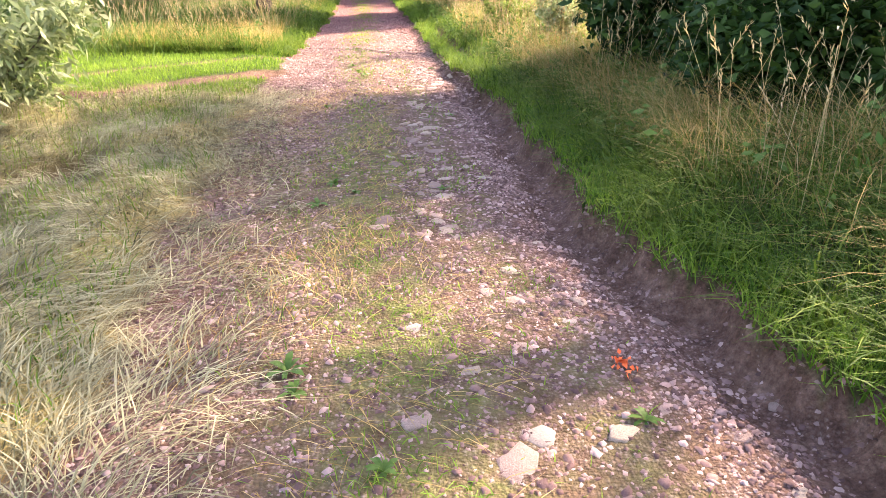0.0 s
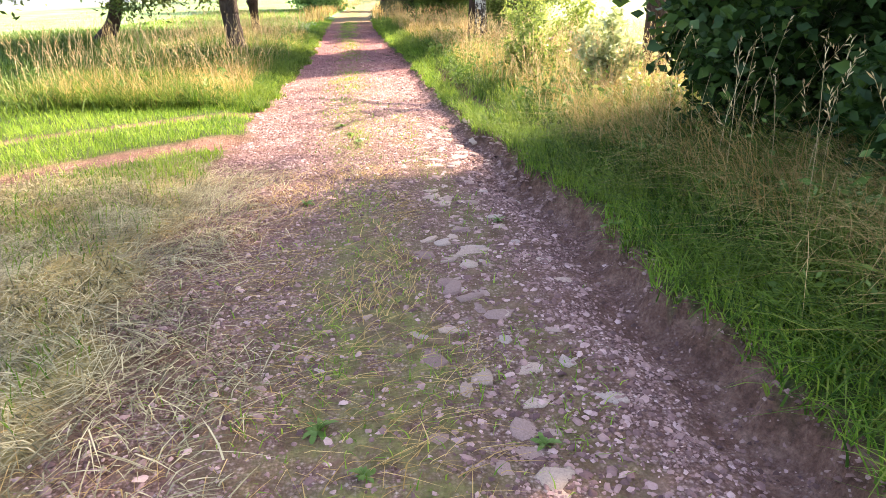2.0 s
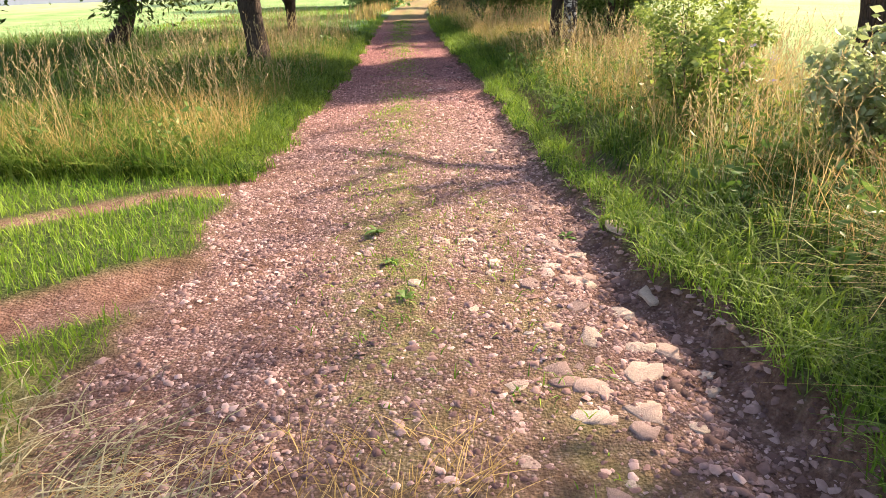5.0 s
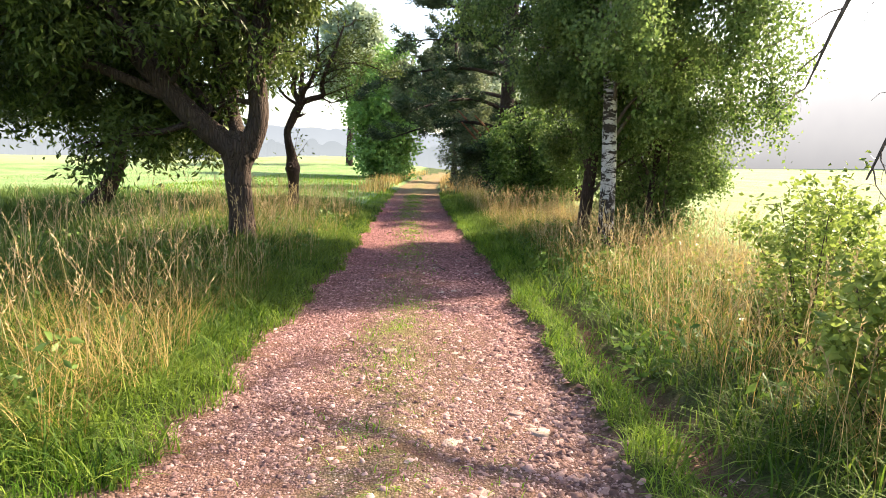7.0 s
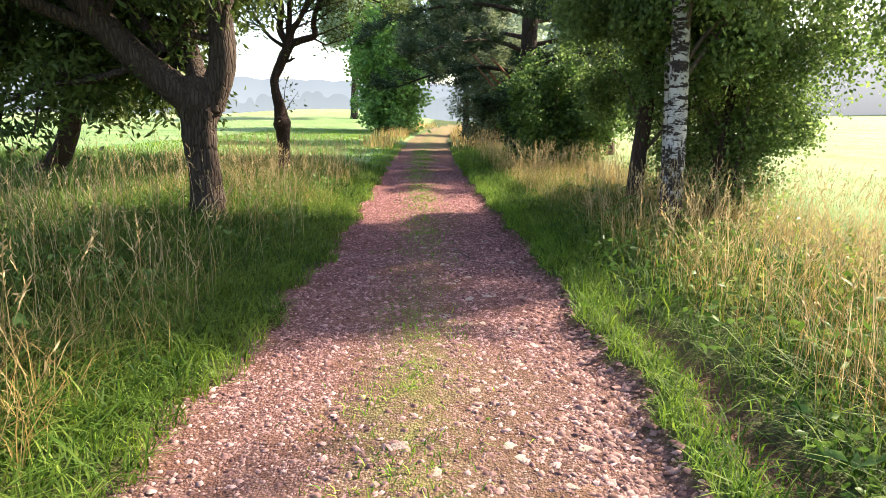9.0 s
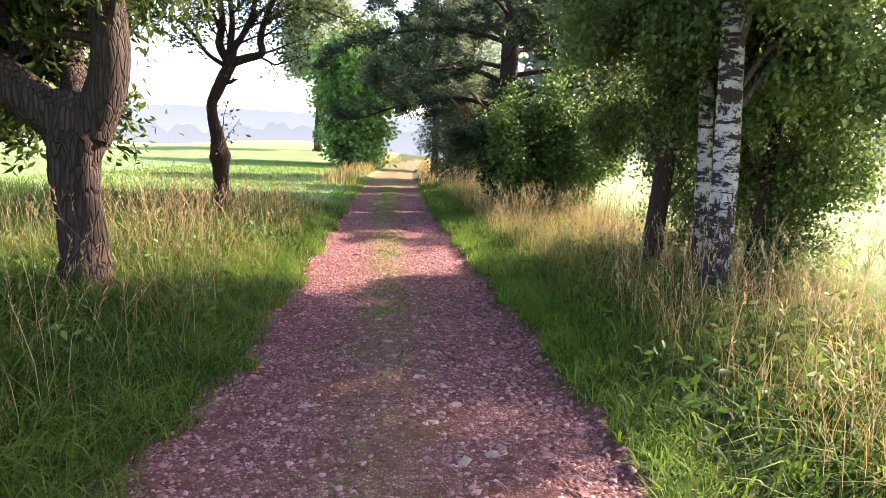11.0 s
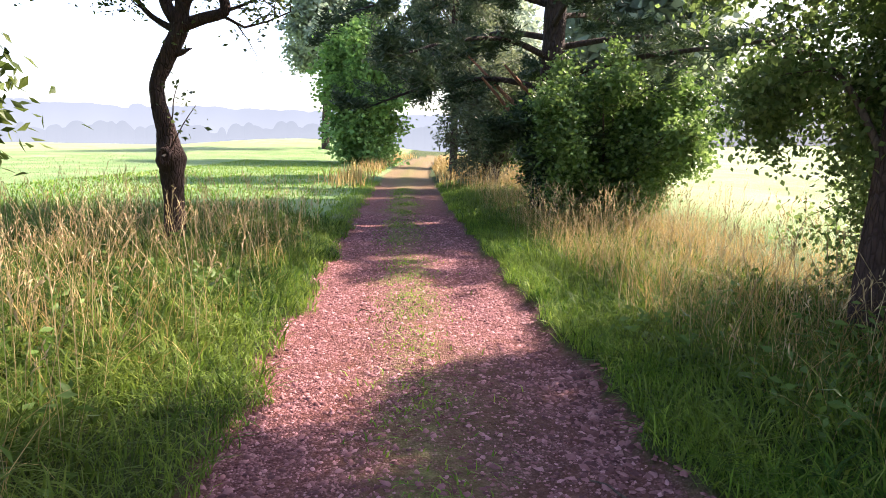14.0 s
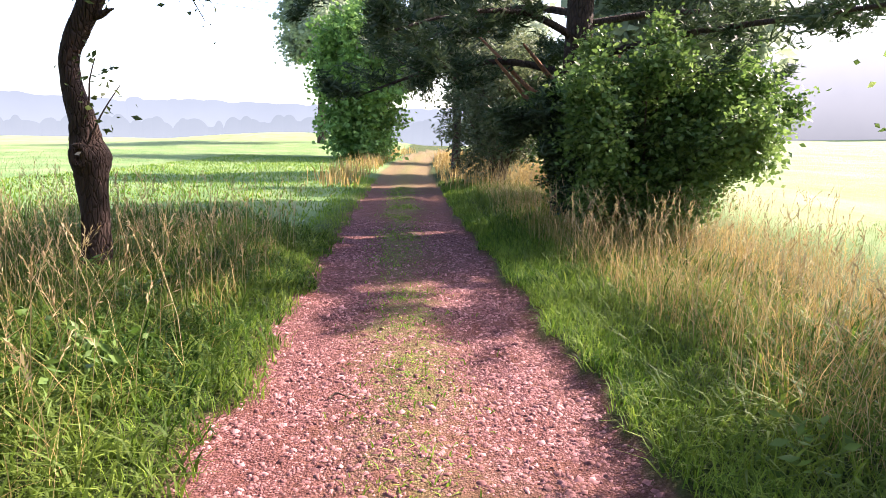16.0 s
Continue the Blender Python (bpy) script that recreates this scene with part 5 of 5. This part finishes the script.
chips("bank_stones", "small pinkish stones and crumbs on the bare earth bank", x[k], y[k], 0.008 + 0.028 * rng.random(int(k.sum())) ** 2.5, M_BANK)


def slab_mesh(r):
    """A flat worn field stone with a rounded rim."""
    n = 8
    a = np.sort(np.linspace(0, 2 * math.pi, n, endpoint=False) + r.uniform(-0.36, 0.36, n))
    k = r.uniform(0.68, 1.2, n)
    rows = []
    for s, z in ((1.0, -0.3), (1.0, 0.1), (0.9, 0.2)):
        rows.append(np.stack([np.cos(a) * k * s * 0.5, np.sin(a) * k * s * 0.36, np.full(n, z * 0.3) + r.normal(0, 0.02, n)], 1))
    v = np.concatenate([*rows, [(0.03, -0.02, 0.072)]])
    i = np.arange(n)
    j = (i + 1) % n
    q = np.concatenate([np.stack([i, j, j + n, i + n], 1), np.stack([i + n, j + n, j + 2 * n, i + 2 * n], 1)])
    return mesh_np("stone", v, [q, np.stack([i + 2 * n, j + 2 * n, np.full(n, 3 * n)], 1)], M_SLAB)


SLABS = [slab_mesh(rng) for _ in range(8)]


def stone(x, y, size, turn=None, sink=0.0):
    ob = part("stone", SLABS[int(rng.integers(8))], ground)
    ob.location = (x, y, float(height(x, y)) + size * (-0.022 - sink))
    ob.rotation_euler = (rng.normal(0, 0.08), rng.normal(0, 0.08), rng.uniform(0, 6.28) if turn is None else turn)
    ob.scale = (size, size, size)


for x, y, s in ((0.1, 6.1, 0.22), (0.02, 6.9, 0.16), (0.24, 6.42, 0.15), (0.12, 6.52, 0.13), (0.54, 7.1, 0.12), (0.7, 6.46, 0.1), (1.18, 2.75, 0.11), (0.35, 1.75, 0.2), (0.85, 2.9, 0.1),
                (0.45, 1.9, 0.15), (0.75, 1.9, 0.14), (0.02, 2.0, 0.13), (0.65, 9.4, 0.2), (0.55, 9.75, 0.18), (0.5, 9.2, 0.22), (0.75, 9.9, 0.16), (0.0, 10.4, 0.14), (-0.75, 10.6, 0.12), (0.2, 13.2, 0.2), (0.1, 13.5, 0.14)):
    stone(x, y, s)
for i in range(85):
    y = float(rng.uniform(3.6, 11.5))
    x = 0.28 + 0.05 * (y - 7) + float(rng.normal(0, 0.17))
    stone(x, y, float(rng.uniform(0.07, 0.19)), sink=0.01)
for i in range(150):
    y = float(-0.2 + 21 * rng.random())
    x = float(edge_r(y)) - abs(float(rng.normal(0.75, 0.3)))
    stone(x, y, float(rng.uniform(0.06, 0.15)), sink=0.03)


# ---------------------------------------------------------------- small things
def weed_leaf(r):
    w = ((0, 0.04, 0.0), (0.35, 0.16, 0.22), (0.75, 0.15, 0.25), (1.0, 0.01, 0.14))
    v = np.array([(f, side * k * r.uniform(0.8, 1.2), z + (0.05 if side else 0)) for f, k, z in w for side in (-1, 1)])
    i = np.arange(3) * 2
    return mesh_np("leaf", v, [np.stack([i, i + 1, i + 3, i + 2], 1)], M_WEED, True)


WEED_LEAVES = [weed_leaf(rng) for _ in range(4)]


def rosette(x, y, size, seed):
    r = np.random.default_rng(seed)
    root = thing("weed", (x, y, float(height(x, y))), "low green weed rosette growing in the gravel", "plant", "weeds in the track")
    for k in range(10):
        ob = part("leaf", WEED_LEAVES[int(r.integers(4))], root)
        ob.rotation_euler = (r.normal(0, 0.2), r.normal(-0.1, 0.25), k * 0.628 + r.uniform(-0.2, 0.2))
        q = size * r.uniform(0.6, 1.25)
        ob.scale = (q, q, q)


for i, (x, y) in enumerate(((-0.5, 2.35), (-0.45, 2.2), (-0.35, 4.6), (-0.52, 4.9), (0.3, 4.75), (-0.6, 4.45), (0.55, 7.2), (0.85, 1.95), (-0.1, 1.75), (-0.85, 7.8), (-0.6, 10.4), (-0.72, 10.9), (0.5, 10.9), (1.15, 6.6), (-0.5, 9.9))):
    rosette(x, y, 0.05 + 0.035 * rng.random(), 300 + i)


def petal_litter():
    r = np.random.default_rng(91)
    p = np.stack([r.normal(0, 0.028, 26), r.normal(0, 0.032, 26), r.uniform(0.012, 0.035, 26)], 1)
    ob = new("orange_petals", leaf_mesh("orange_petals", p, 0.035, M_ORANGE, 0.0, 0.7, r))
    ob.location = (0.87, 2.3, float(height(0.87, 2.3)))
    tagged(ob, "small scatter of orange-red petals lying on the stones", "petals", kind="stuff")


petal_litter()
r = np.random.default_rng(92)
a, b = np.repeat(r.uniform(2.4, 3.6, 10), 9), np.repeat(r.uniform(12.2, 15.5, 10), 9)
p = np.stack([a + r.normal(0, 0.02, len(a)), b + r.normal(0, 0.02, len(a)), height(a, b) + np.repeat(r.uniform(0.5, 0.75, 10), 9) + r.normal(0, 0.012, len(a))], 1)
tagged(new("field_blooms", leaf_mesh("field_blooms", p, 0.03, M_BLOOM, -0.4, 0.6, r)), "small pale violet blooms among ripe grass", "flowers", kind="stuff")
for i, (x, y, ln, a) in enumerate(((-0.35, 19.2, 0.5, 2.0), (0.05, 20.6, 0.4, 2.2), (-1.6, 24.0, 0.14, 0.4), (0.75, 12.1, 0.35, 0.1))):
    pl = Plant(95 + i)
    run = spline(np.array([(0, 0, 0.012), (ln * 0.4, 0.02, 0.03), (ln * 0.7, -0.02, 0.02), (ln, 0.03, 0.012)]), 10)
    pl.tube(run, np.linspace(0.009, 0.003, 10), 5, 0.1)
    ob = new("fallen_twig", pl.take("fallen_twig", M_TWIG))
    ob.location, ob.rotation_euler = (x, y, float(height(x, y))), (0, 0, a)
    tagged(ob, "thin brown fallen twig lying on the gravel", "twig")
